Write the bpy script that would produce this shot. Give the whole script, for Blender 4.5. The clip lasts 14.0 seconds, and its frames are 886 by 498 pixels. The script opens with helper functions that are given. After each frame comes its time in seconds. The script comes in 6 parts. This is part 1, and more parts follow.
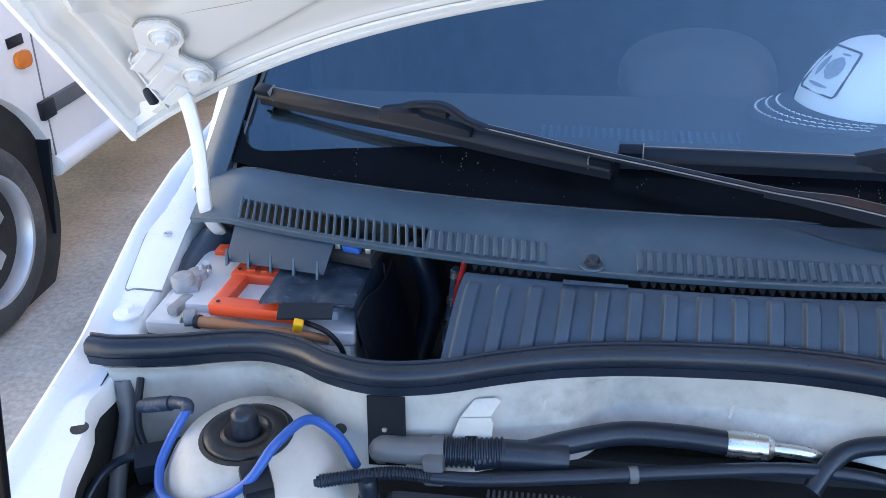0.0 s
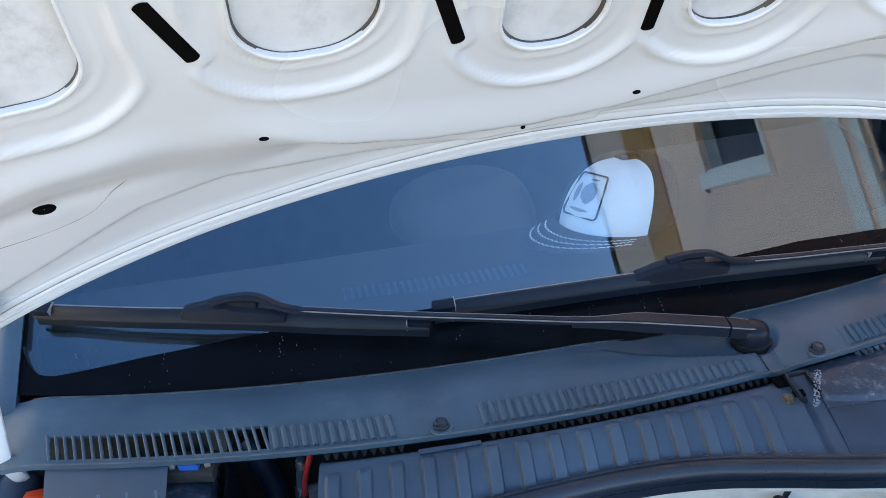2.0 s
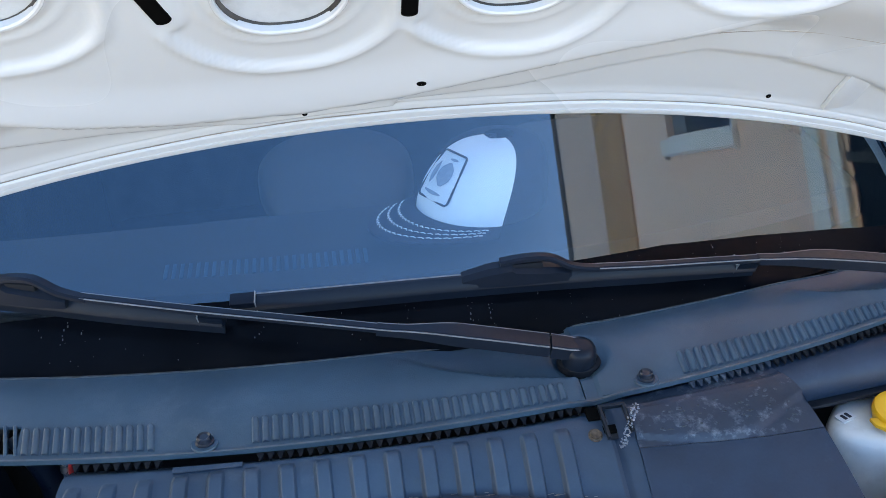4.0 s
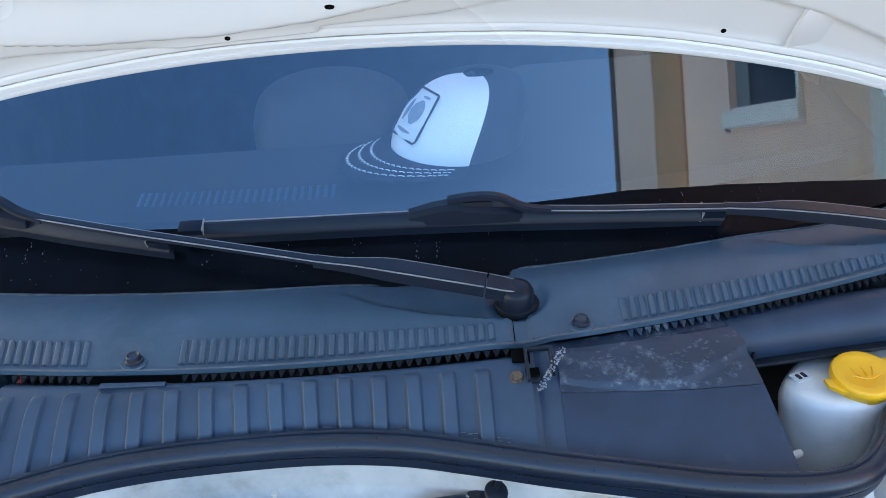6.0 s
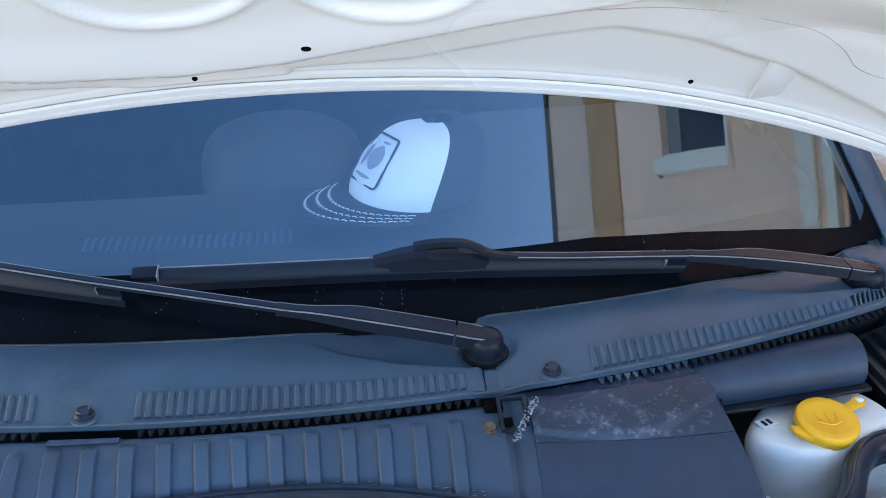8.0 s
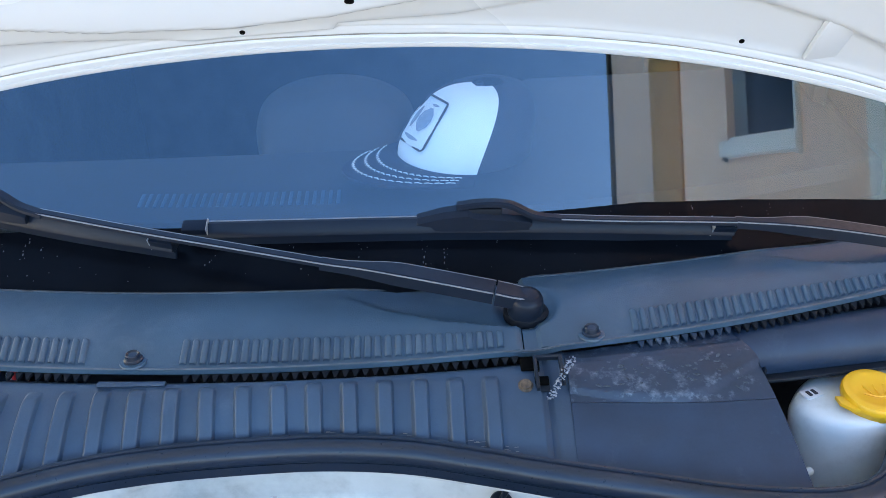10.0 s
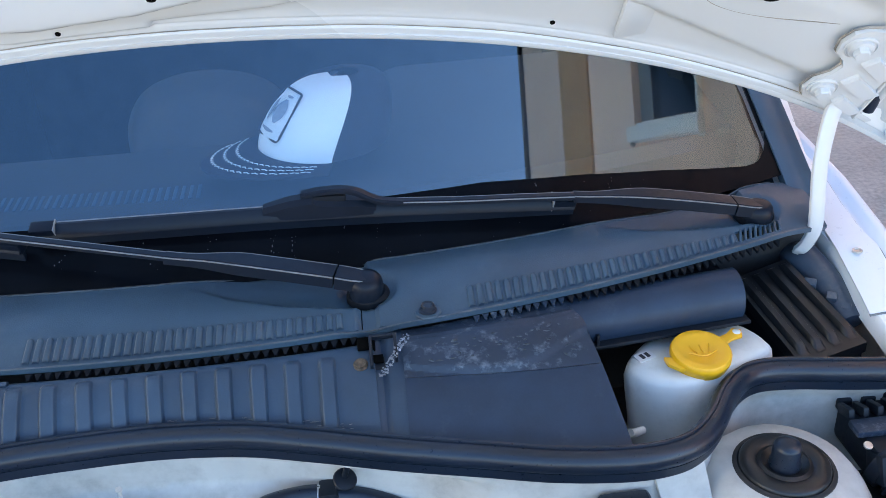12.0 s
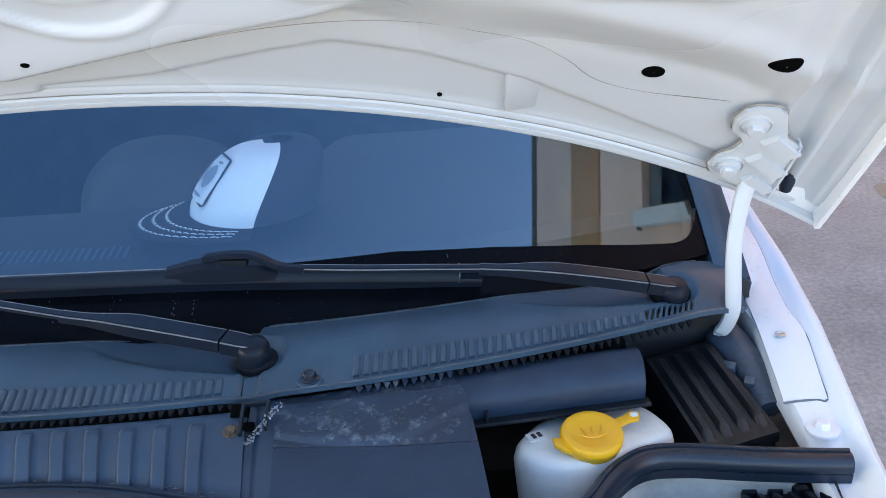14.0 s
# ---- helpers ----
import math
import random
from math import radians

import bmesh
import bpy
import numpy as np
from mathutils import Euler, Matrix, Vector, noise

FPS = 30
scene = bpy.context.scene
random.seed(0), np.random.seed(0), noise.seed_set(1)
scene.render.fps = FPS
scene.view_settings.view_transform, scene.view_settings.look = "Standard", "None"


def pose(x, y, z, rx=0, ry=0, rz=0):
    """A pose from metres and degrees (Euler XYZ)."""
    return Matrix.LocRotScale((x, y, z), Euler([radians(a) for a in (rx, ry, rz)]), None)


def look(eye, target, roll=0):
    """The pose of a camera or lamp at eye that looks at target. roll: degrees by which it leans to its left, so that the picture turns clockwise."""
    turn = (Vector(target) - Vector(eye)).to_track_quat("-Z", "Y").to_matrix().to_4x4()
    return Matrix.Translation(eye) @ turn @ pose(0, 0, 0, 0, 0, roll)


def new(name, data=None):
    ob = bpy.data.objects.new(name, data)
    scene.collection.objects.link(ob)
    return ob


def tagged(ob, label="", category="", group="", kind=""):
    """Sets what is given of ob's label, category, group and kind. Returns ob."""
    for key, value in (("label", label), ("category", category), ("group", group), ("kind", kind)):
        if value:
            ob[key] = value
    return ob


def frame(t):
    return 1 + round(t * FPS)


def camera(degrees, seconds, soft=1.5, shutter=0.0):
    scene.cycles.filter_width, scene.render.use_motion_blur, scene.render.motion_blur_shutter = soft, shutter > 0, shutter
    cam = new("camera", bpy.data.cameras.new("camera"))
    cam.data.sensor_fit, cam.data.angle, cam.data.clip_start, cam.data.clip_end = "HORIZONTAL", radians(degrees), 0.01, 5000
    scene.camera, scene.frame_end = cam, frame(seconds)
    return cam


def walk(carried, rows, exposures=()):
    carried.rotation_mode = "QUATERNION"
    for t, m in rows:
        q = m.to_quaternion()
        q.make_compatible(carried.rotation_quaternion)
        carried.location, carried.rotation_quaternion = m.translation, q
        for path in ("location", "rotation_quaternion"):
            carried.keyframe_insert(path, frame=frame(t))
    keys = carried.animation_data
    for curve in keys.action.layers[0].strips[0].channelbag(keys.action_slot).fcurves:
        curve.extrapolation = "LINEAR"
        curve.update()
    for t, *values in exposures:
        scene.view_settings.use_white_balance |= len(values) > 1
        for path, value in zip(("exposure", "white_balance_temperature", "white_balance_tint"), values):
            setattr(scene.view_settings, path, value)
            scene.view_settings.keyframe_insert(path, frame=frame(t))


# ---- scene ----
cam = camera(53.5, 14.0, soft=0.8)
PATH = [
    (0.0, (-0.2083, 0.1352, 1.4032), (-0.5216, 1.8726, 0.4633), -2.35),
    (0.3, (-0.272, 0.152, 1.4205), (-0.5805, 1.8875, 0.475), -2.5),
    (0.5, (-0.3291, 0.1488, 1.4363), (-0.5489, 1.9259, 0.5454), -2.36),
    (1.0, (-0.4204, 0.1392, 1.4876), (-0.3304, 1.9152, 0.573), -3.81),
    (1.5, (-0.3961, 0.115, 1.4991), (-0.1349, 1.9217, 0.6797), -4.76),
    (2, (-0.2992, 0.1553, 1.4806), (0.0021, 1.9794, 0.718), -5.53),
    (2.5, (-0.141, 0.2077, 1.5009), (0.1433, 2.0133, 0.6892), -4.13),
    (3, (-0.1074, 0.2333, 1.494), (0.1481, 2.0337, 0.6614), -4.33),
    (3.2, (-0.1059, 0.2424, 1.5049), (0.2324, 2.0138, 0.6402), -3.69),
    (5.3, (0.0768, 0.2268, 1.4577), (0.0404, 1.9778, 0.492), -3.39),
    (5.5, (0.0892, 0.2261, 1.459), (0.0458, 1.9674, 0.4761), -3.72),
    (6, (0.09, 0.2248, 1.456), (0.0898, 1.9646, 0.4697), -4.26),
    (6.5, (0.1233, 0.2284, 1.4569), (0.2939, 1.9476, 0.4494), -3.72),
    (7, (0.1454, 0.231, 1.4443), (0.4344, 1.9374, 0.4421), -2.99),
    (7.5, (0.1088, 0.2395, 1.4433), (0.4327, 1.9475, 0.4545), -1.58),
    (8, (0.049, 0.2418, 1.4514), (0.2294, 2.0178, 0.5495), -1.41),
    (8.2, (0.0405, 0.2384, 1.4533), (0.1984, 2.0302, 0.5789), -1.24),
    (10.3, (0.0696, 0.2278, 1.4331), (0.0989, 1.9847, 0.4778), -2.26),
    (10.5, (0.0707, 0.2295, 1.4379), (0.1172, 1.9797, 0.4711), -2.72),
    (11, (0.1125, 0.2244, 1.4413), (0.217, 1.9669, 0.4651), -3.4),
    (11.5, (0.1644, 0.2305, 1.4291), (0.2855, 1.9723, 0.4536), -3.89),
    (12, (0.1784, 0.1962, 1.4371), (0.3059, 1.9435, 0.4723), -3.74),
    (12.5, (0.1958, 0.1209, 1.4347), (0.3219, 1.9023, 0.5345), -3.73),
    (13, (0.2609, 0.1365, 1.4432), (0.4054, 1.9461, 0.6037), -3.32),
    (13.5, (0.3276, 0.1771, 1.4386), (0.3625, 1.9973, 0.6105), -3.87),
    (14, (0.3377, 0.1936, 1.4244), (0.3461, 2.0193, 0.6079), -3.63),
]
EXPOSURES = [(0.0, 2.62, 8900.0, 5.0), (0.8, 2.62, 8600.0, 2.0), (2.5, 2.46, 8450.0, 1.5), (6.5, 2.72, 8400.0, 1.5), (7.5, 2.68, 8500.0, 2.0), (10.3, 2.88, 8350.0, 1.5), (11.0, 2.86, 8300.0, 1.5), (11.5, 2.64, 8400.0, 1.5), (12.5, 2.62, 8600.0, 2.0), (14.0, 2.50, 8700.0, 2.0)]
walk(cam, [(t, look(eye, target, roll)) for t, eye, target, roll in PATH], EXPOSURES)

# ---- light: the car stands in the shade of the house, under a clear sky ----
SUN_EL, SUN_AZ = radians(45), radians(100)  # azimuth from +y towards +x
world = bpy.data.worlds.new("sky")
scene.world = world
world.use_nodes = True
wn = world.node_tree
sky = wn.nodes.new("ShaderNodeTexSky")
sky.sky_type, sky.sun_disc = "NISHITA", False
sky.sun_elevation, sky.sun_rotation = SUN_EL, SUN_AZ
sky.altitude, sky.air_density, sky.dust_density, sky.ozone_density = 600, 0.7, 0.8, 10.0
wn.links.new(sky.outputs["Color"], wn.nodes["Background"].inputs["Color"])
wn.nodes["Background"].inputs["Strength"].default_value = 0.15
sun_data = bpy.data.lights.new("sun", "SUN")
sun_data.energy, sun_data.angle, sun_data.color = 2.7, radians(0.5), (1.0, 0.95, 0.88)
sun = new("sun", sun_data)
sun_way = Vector((math.sin(SUN_AZ) * math.cos(SUN_EL), math.cos(SUN_AZ) * math.cos(SUN_EL), math.sin(SUN_EL)))
sun.matrix_world = look(sun_way * 30, (0, 0, 0))


# ---- materials ----
def material(name, base, rough=0.5, metal=0.0, vary=0.15, scale=12.0, fine=160.0, bump=0.1, dust=0.0, dust_colour=(0.35, 0.31, 0.26),
             coat=0.0, rnd=0.0, spec=0.5, dust_scale=5.0, dust_cut=0.5, speck=0.0):
    m = bpy.data.materials.new(name)
    m.use_nodes = True
    nt = m.node_tree
    b = nt.nodes["Principled BSDF"]
    b.inputs["Metallic"].default_value = metal
    b.inputs["Coat Weight"].default_value = coat
    b.inputs["Specular IOR Level"].default_value = spec
    geo = nt.nodes.new("ShaderNodeNewGeometry")

    def noise_node(sc, detail, rough_n=0.6):
        n = nt.nodes.new("ShaderNodeTexNoise")
        n.inputs["Scale"].default_value, n.inputs["Detail"].default_value, n.inputs["Roughness"].default_value = sc, detail, rough_n
        nt.links.new(geo.outputs["Position"], n.inputs["Vector"])
        return n.outputs["Fac"]

    def ramp(fac, lo, hi, a, c):
        r = nt.nodes.new("ShaderNodeMapRange")
        for key, v in (("From Min", lo), ("From Max", hi), ("To Min", a), ("To Max", c)):
            r.inputs[key].default_value = v
        nt.links.new(fac, r.inputs["Value"])
        return r.outputs["Result"]

    big, small = noise_node(scale, 5.0), noise_node(fine, 3.0)
    mix = nt.nodes.new("ShaderNodeMix")
    mix.data_type = "RGBA"
    lo = [max(0.0, c * (1 - vary)) for c in base]
    hi = [min(1.0, c * (1 + vary)) for c in base]
    mix.inputs["A"].default_value, mix.inputs["B"].default_value = (*lo, 1), (*hi, 1)
    nt.links.new(ramp(big, 0.3, 0.7, 0.0, 1.0), mix.inputs["Factor"])
    colour = mix.outputs["Result"]
    if rnd:
        info = nt.nodes.new("ShaderNodeObjectInfo")
        hsv = nt.nodes.new("ShaderNodeHueSaturation")
        nt.links.new(ramp(info.outputs["Random"], 0, 1, 1 - rnd, 1 + rnd), hsv.inputs["Value"])
        nt.links.new(colour, hsv.inputs["Color"])
        colour = hsv.outputs["Color"]
    rough_out = ramp(small, 0.3, 0.7, max(0.02, rough - 0.06), min(1.0, rough + 0.06))
    if dust:
        d = noise_node(dust_scale, 8.0, 0.7)
        f = ramp(d, dust_cut, dust_cut + 0.22, 0.0, dust)
        mul = nt.nodes.new("ShaderNodeMath")
        mul.operation = "MULTIPLY"
        nt.links.new(f, mul.inputs[0])
        nt.links.new(ramp(small, 0.35, 0.65, 0.3, 1.0), mul.inputs[1])
        dm = nt.nodes.new("ShaderNodeMix")
        dm.data_type = "RGBA"
        nt.links.new(mul.outputs[0], dm.inputs["Factor"])
        nt.links.new(colour, dm.inputs["A"])
        dm.inputs["B"].default_value = (*dust_colour, 1)
        colour = dm.outputs["Result"]
    if speck:
        hs = nt.nodes.new("ShaderNodeHueSaturation")
        nt.links.new(ramp(small, 0.32, 0.68, 1 - speck, 1 + speck), hs.inputs["Value"])
        nt.links.new(colour, hs.inputs["Color"])
        colour = hs.outputs["Color"]
    nt.links.new(colour, b.inputs["Base Color"])
    nt.links.new(rough_out, b.inputs["Roughness"])
    if bump:
        bp = nt.nodes.new("ShaderNodeBump")
        bp.inputs["Strength"].default_value, bp.inputs["Distance"].default_value = bump, 0.002
        nt.links.new(small, bp.inputs["Height"])
        nt.links.new(bp.outputs["Normal"], b.inputs["Normal"])
    return m


def sheet_glass(name, tint, ior, gloss_tint, floor=0.0, ceil=1.0):
    """A thin pane: clear towards the viewer, mirror by its angle."""
    m = bpy.data.materials.new(name)
    m.use_nodes = True
    nt = m.node_tree
    nt.nodes.remove(nt.nodes["Principled BSDF"])
    out = nt.nodes["Material Output"]
    tr, gl = nt.nodes.new("ShaderNodeBsdfTransparent"), nt.nodes.new("ShaderNodeBsdfGlossy")
    tr.inputs["Color"].default_value = (*tint, 1)
    gl.inputs["Color"].default_value = (*gloss_tint, 1)
    gl.inputs["Roughness"].default_value = 0.0
    fr = nt.nodes.new("ShaderNodeFresnel")
    fr.inputs["IOR"].default_value = ior
    rg = nt.nodes.new("ShaderNodeMapRange")
    rg.inputs["To Min"].default_value, rg.inputs["To Max"].default_value = floor, ceil
    nt.links.new(fr.outputs[0], rg.inputs["Value"])
    mx = nt.nodes.new("ShaderNodeMixShader")
    nt.links.new(rg.outputs["Result"], mx.inputs[0])
    nt.links.new(tr.outputs[0], mx.inputs[1])
    nt.links.new(gl.outputs[0], mx.inputs[2])
    nt.links.new(mx.outputs[0], out.inputs["Surface"])
    return m


WHITE = material("white_car_paint", (0.86, 0.865, 0.865), 0.32, vary=0.02, bump=0.01, coat=0.3, dust=0.08, dust_cut=0.5)
# The body's white again, darker to carry the shade under the hood.
HOODWHITE = material("shaded_white_paint", (0.60, 0.615, 0.625), 0.28, spec=0.7, vary=0.0, scale=1, fine=1, bump=0.0)
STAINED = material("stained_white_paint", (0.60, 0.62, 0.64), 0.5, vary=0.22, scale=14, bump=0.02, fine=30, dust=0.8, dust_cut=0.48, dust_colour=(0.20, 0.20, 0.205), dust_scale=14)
BAYWHITE = material("grimy_white_paint", (0.53, 0.515, 0.485), 0.42, vary=0.12, fine=60, bump=0.02, dust=0.6, dust_cut=0.45, dust_colour=(0.20, 0.18, 0.16), dust_scale=9)
# Faded black plastic; the blue in its base stands for reflected sky.
COWL = material("faded_plastic_with_sky_blue", (0.032, 0.068, 0.102), 0.42, vary=0.2, scale=9, fine=700, bump=0.12, dust=0.25, dust_cut=0.55, dust_scale=8, dust_colour=(0.26, 0.29, 0.33))
BLACKP = material("black_plastic", (0.008, 0.012, 0.019), 0.42, spec=0.3, vary=0.25, bump=0.08, dust=0.08, dust_cut=0.55)
RIBBED = material("ribbed_black_plastic", (0.018, 0.044, 0.078), 0.50, vary=0.2, fine=500, bump=0.08, dust=0.3, dust_cut=0.58, dust_scale=10, dust_colour=(0.20, 0.24, 0.29))
# Darker copy of the ribbed plastic, offsetting the strong light off the house.
COVERP = material("toned_down_black_plastic", (0.0115, 0.028, 0.055), 0.48, spec=0.4, vary=0.22, scale=14, fine=400, bump=0.06, dust=0.25, dust_cut=0.58, dust_scale=16, dust_colour=(0.18, 0.21, 0.25))
SHUTTER = material("grey_roller_shutter", (0.16, 0.16, 0.155), 0.6, vary=0.08)
DUSTY = material("dusty_black_plastic", (0.011, 0.026, 0.050), 0.50, vary=0.25, bump=0.1, dust=0.85, dust_cut=0.535, dust_scale=55, dust_colour=(0.24, 0.29, 0.34))
TEETH = material("matt_black_plastic", (0.008, 0.010, 0.014), 0.6, vary=0.2, spec=0.15, bump=0.05)
LIPWORN = material("scuffed_grey_plastic", (0.085, 0.098, 0.115), 0.5, vary=0.35, scale=50)
DUSTYB = material("dusty_dark_plastic", (0.010, 0.011, 0.013), 0.35, vary=0.3, bump=0.1, dust=0.2, dust_cut=0.56, dust_scale=22, dust_colour=(0.16, 0.16, 0.16))
LEAD = material("corroded_lead", (0.27, 0.28, 0.30), 0.6, vary=0.35, scale=40, fine=200, bump=0.3, dust=0.4, dust_cut=0.5)
EDGE = material("worn_glint_and_sealer_grey", (0.18, 0.185, 0.19), 0.45, vary=0.3, scale=60)
RUBBER = material("black_rubber", (0.008, 0.0155, 0.029), 0.33, vary=0.25, fine=300, bump=0.08, dust=0.2, dust_cut=0.6)
WIPER = material("satin_black_wiper", (0.006, 0.0105, 0.019), 0.38, vary=0.2, spec=0.2, bump=0.0)
SPINE = material("dull_grey_strip", (0.19, 0.20, 0.21), 0.42, vary=0.25, scale=60, bump=0.02)
# Near-black for grime and dark trim; also paints shade in holes and wells.
DARK = material("dark_grime_and_shade", (0.02, 0.02, 0.021), 0.7, vary=0.4, bump=0.2)
HOLE = material("black_inside", (0.004, 0.004, 0.004), 0.9, spec=0.0, vary=0.1, bump=0.0)
GAPSHADE = material("gap_shadow_brown", (0.075, 0.066, 0.058), 0.8, vary=0.5, scale=30, bump=0.2)
GRIMESHADE = material("brown_grey_grime_and_shade", (0.30, 0.27, 0.235), 0.8, vary=0.4, scale=40)
COWLLIP = material("dusty_rubber_lip", (0.05, 0.065, 0.08), 0.7, vary=0.5, scale=70, fine=300, bump=0.1)
CHALK = material("dried_white_residue", (0.055, 0.072, 0.09), 0.9, vary=0.6, scale=220)
BLUEGREY = material("blue_grey_steel", (0.052, 0.072, 0.10), 0.4, vary=0.15, bump=0.06, dust=0.3)
GREY = material("grey_plastic", (0.115, 0.12, 0.13), 0.45, vary=0.12, bump=0.06, dust=0.3)
BATT = material("grey_blue_battery_plastic", (0.52, 0.55, 0.60), 0.45, vary=0.08, bump=0.04, dust=0.4, dust_scale=15)
RED = material("orange_red_plastic", (0.75, 0.07, 0.02), 0.4, vary=0.08, bump=0.04, dust=0.15)
STEEL = material("dull_steel", (0.55, 0.55, 0.54), 0.35, metal=0.9, vary=0.15, bump=0.06, dust=0.3)
ALU = material("aluminium", (0.72, 0.72, 0.72), 0.3, metal=1.0, vary=0.1, bump=0.04)
ROD = material("black_painted_steel_rod", (0.008, 0.008, 0.010), 0.22, spec=0.1, vary=0.2, bump=0.03)
RUST = material("rusty_steel", (0.10, 0.072, 0.05), 0.6, metal=0.4, vary=0.5, scale=300, bump=0.3)
BLUE = material("blue_silicone_hose", (0.010, 0.095, 0.38), 0.35, vary=0.1, bump=0.03)
YELLOW = material("yellow_plastic", (0.88, 0.43, 0.02), 0.38, vary=0.06, bump=0.04, dust=0.2, dust_cut=0.6)
TANK = material("milky_tank_plastic", (0.74, 0.745, 0.71), 0.4, vary=0.06, scale=25, bump=0.04, dust=0.5, dust_scale=14, dust_colour=(0.36, 0.33, 0.27))
TANK.node_tree.nodes["Principled BSDF"].inputs["Subsurface Weight"].default_value = 0.25
TANK.node_tree.nodes["Principled BSDF"].inputs["Subsurface Radius"].default_value = (0.02, 0.02, 0.02)
BROWN = material("brown_cable_sleeve", (0.32, 0.13, 0.06), 0.55, vary=0.15, bump=0.1, dust=0.3)
GREEN = material("green_wire", (0.02, 0.16, 0.10), 0.4, vary=0.1)
CABLE = material("red_wire", (0.45, 0.03, 0.03), 0.4, vary=0.1)
FOIL = material("crumpled_foil_tape", (0.26, 0.29, 0.33), 0.35, metal=0.9, vary=0.3, scale=200, bump=0.5)
DRIP = material("dried_water_film", (0.07, 0.08, 0.095), 0.7, vary=0.6, scale=120)
PAPER = material("white_label", (0.75, 0.75, 0.74), 0.6, vary=0.05)
INK = material("dark_print", (0.03, 0.03, 0.04), 0.6, vary=0.1)
CLOTH = material("white_cotton_twill", (0.90, 0.92, 0.93), 0.85, vary=0.03, fine=900, bump=0.3)
NAVY = material("navy_cotton_twill", (0.012, 0.014, 0.025), 0.85, vary=0.15, fine=900, bump=0.3)
THREAD = material("white_stitching", (0.8, 0.8, 0.8), 0.8, vary=0.05)
PATCHGREY = material("grey_embroidery", (0.30, 0.36, 0.44), 0.85, vary=0.2, scale=200)
DASH = material("grey_dashboard_plastic", (0.030, 0.034, 0.038), 0.65, vary=0.1, fine=600, bump=0.12)
FRIT = material("black_ceramic_band", (0.003, 0.004, 0.006), 0.2, spec=0.05, vary=0.3, bump=0.0)
TYRE = material("tyre_rubber", (0.055, 0.055, 0.058), 0.75, vary=0.2, dust=0.4)
RIM = material("silver_wheel_paint", (0.55, 0.56, 0.58), 0.35, metal=0.7, vary=0.08)
AMBER = material("amber_lamp", (0.8, 0.2, 0.02), 0.2, vary=0.1)
CONCRETE = material("dusty_grey_asphalt", (0.52, 0.465, 0.40), 0.9, speck=0.2, vary=0.24, scale=2.6, fine=55, bump=0.6, dust=0.75, dust_scale=0.7, dust_cut=0.46, dust_colour=(0.40, 0.33, 0.265))
ROADPAINT = material("worn_yellow_paint", (0.46, 0.36, 0.23), 0.8, vary=0.2, dust=0.8, dust_scale=10, dust_cut=0.4)
STUCCO = material("tan_stucco", (0.95, 0.57, 0.42), 0.9, vary=0.04, scale=1.5, fine=8, bump=0.0)
PLASTER = material("cream_render", (0.80, 0.76, 0.70), 0.9, vary=0.08, scale=1.2, fine=8, bump=0.02)
BAND = material("brown_painted_band", (0.52, 0.225, 0.075), 0.85, vary=0.06, scale=2, fine=8, bump=0.0)
FRIEZE = material("dull_tan_stucco", (0.74, 0.45, 0.35), 0.9, vary=0.05, scale=2, fine=8, bump=0.0)
EAVE = material("dark_gutter", (0.05, 0.04, 0.035), 0.6, vary=0.2)
TRIMW = material("white_window_trim", (0.88, 0.76, 0.68), 0.6, vary=0.05)
PANE = material("dark_window_glass", (0.010, 0.011, 0.012), 0.15, spec=0.25, vary=0.1, bump=0.0)
CLEAR = sheet_glass("clear_glass", (0.98, 0.99, 0.99), 1.04, (1, 1, 1), floor=0.03)
FILM = sheet_glass("blue_solar_film", (0.93, 0.99, 1.0), 1.10, (0.45, 0.79, 1.0), floor=0.145)


# ---- shapes ----
def finish(bm, name, mat, parent, origin=(0, 0, 0), sharp=35):
    bmesh.ops.recalc_face_normals(bm, faces=bm.faces)
    lim = radians(sharp)
    for f in bm.faces:
        f.smooth = True
    for e in bm.edges:
        e.smooth = e.calc_face_angle(0.0) < lim
    bmesh.ops.translate(bm, verts=bm.verts, vec=-Vector(origin))
    me = bpy.data.meshes.new(name)
    bm.to_mesh(me)
    bm.free()
    me.materials.append(mat)
    ob = new(name, me)
    if parent:
        ob.parent = parent
    else:
        ob.location = origin
    return ob


def thing(name, origin, label, category, group="", kind=""):
    e = new(name)
    e.empty_display_size = 0.05
    e.location = origin
    return tagged(e, label, category, group, kind)


def root_of(ob):
    while ob.parent:
        ob = ob.parent
    return ob


def part(name, bm, mat, parent, label="", sharp=35):
    """One mesh under a thing or a part, its shape given in world metres."""
    ob = finish(bm, name, mat, parent, root_of(parent).location, sharp)
    return tagged(ob, label) if label else ob


def single(name, bm, mat, label, category, group="", kind="", origin=(0, 0, 0), sharp=35):
    return tagged(finish(bm, name, mat, None, origin, sharp), label, category, group, kind)


def grid(nu, nv, fn, bm=None, close_u=False):
    bm = bm or bmesh.new()
    rows = [[bm.verts.new(fn(i / (nu if close_u else nu - 1), j / (nv - 1))) for i in range(nu)] for j in range(nv)]
    for j in range(nv - 1):
        for i in range(nu if close_u else nu - 1):
            k = (i + 1) % nu
            bm.faces.new((rows[j][i], rows[j][k], rows[j + 1][k], rows[j + 1][i]))
    return bm


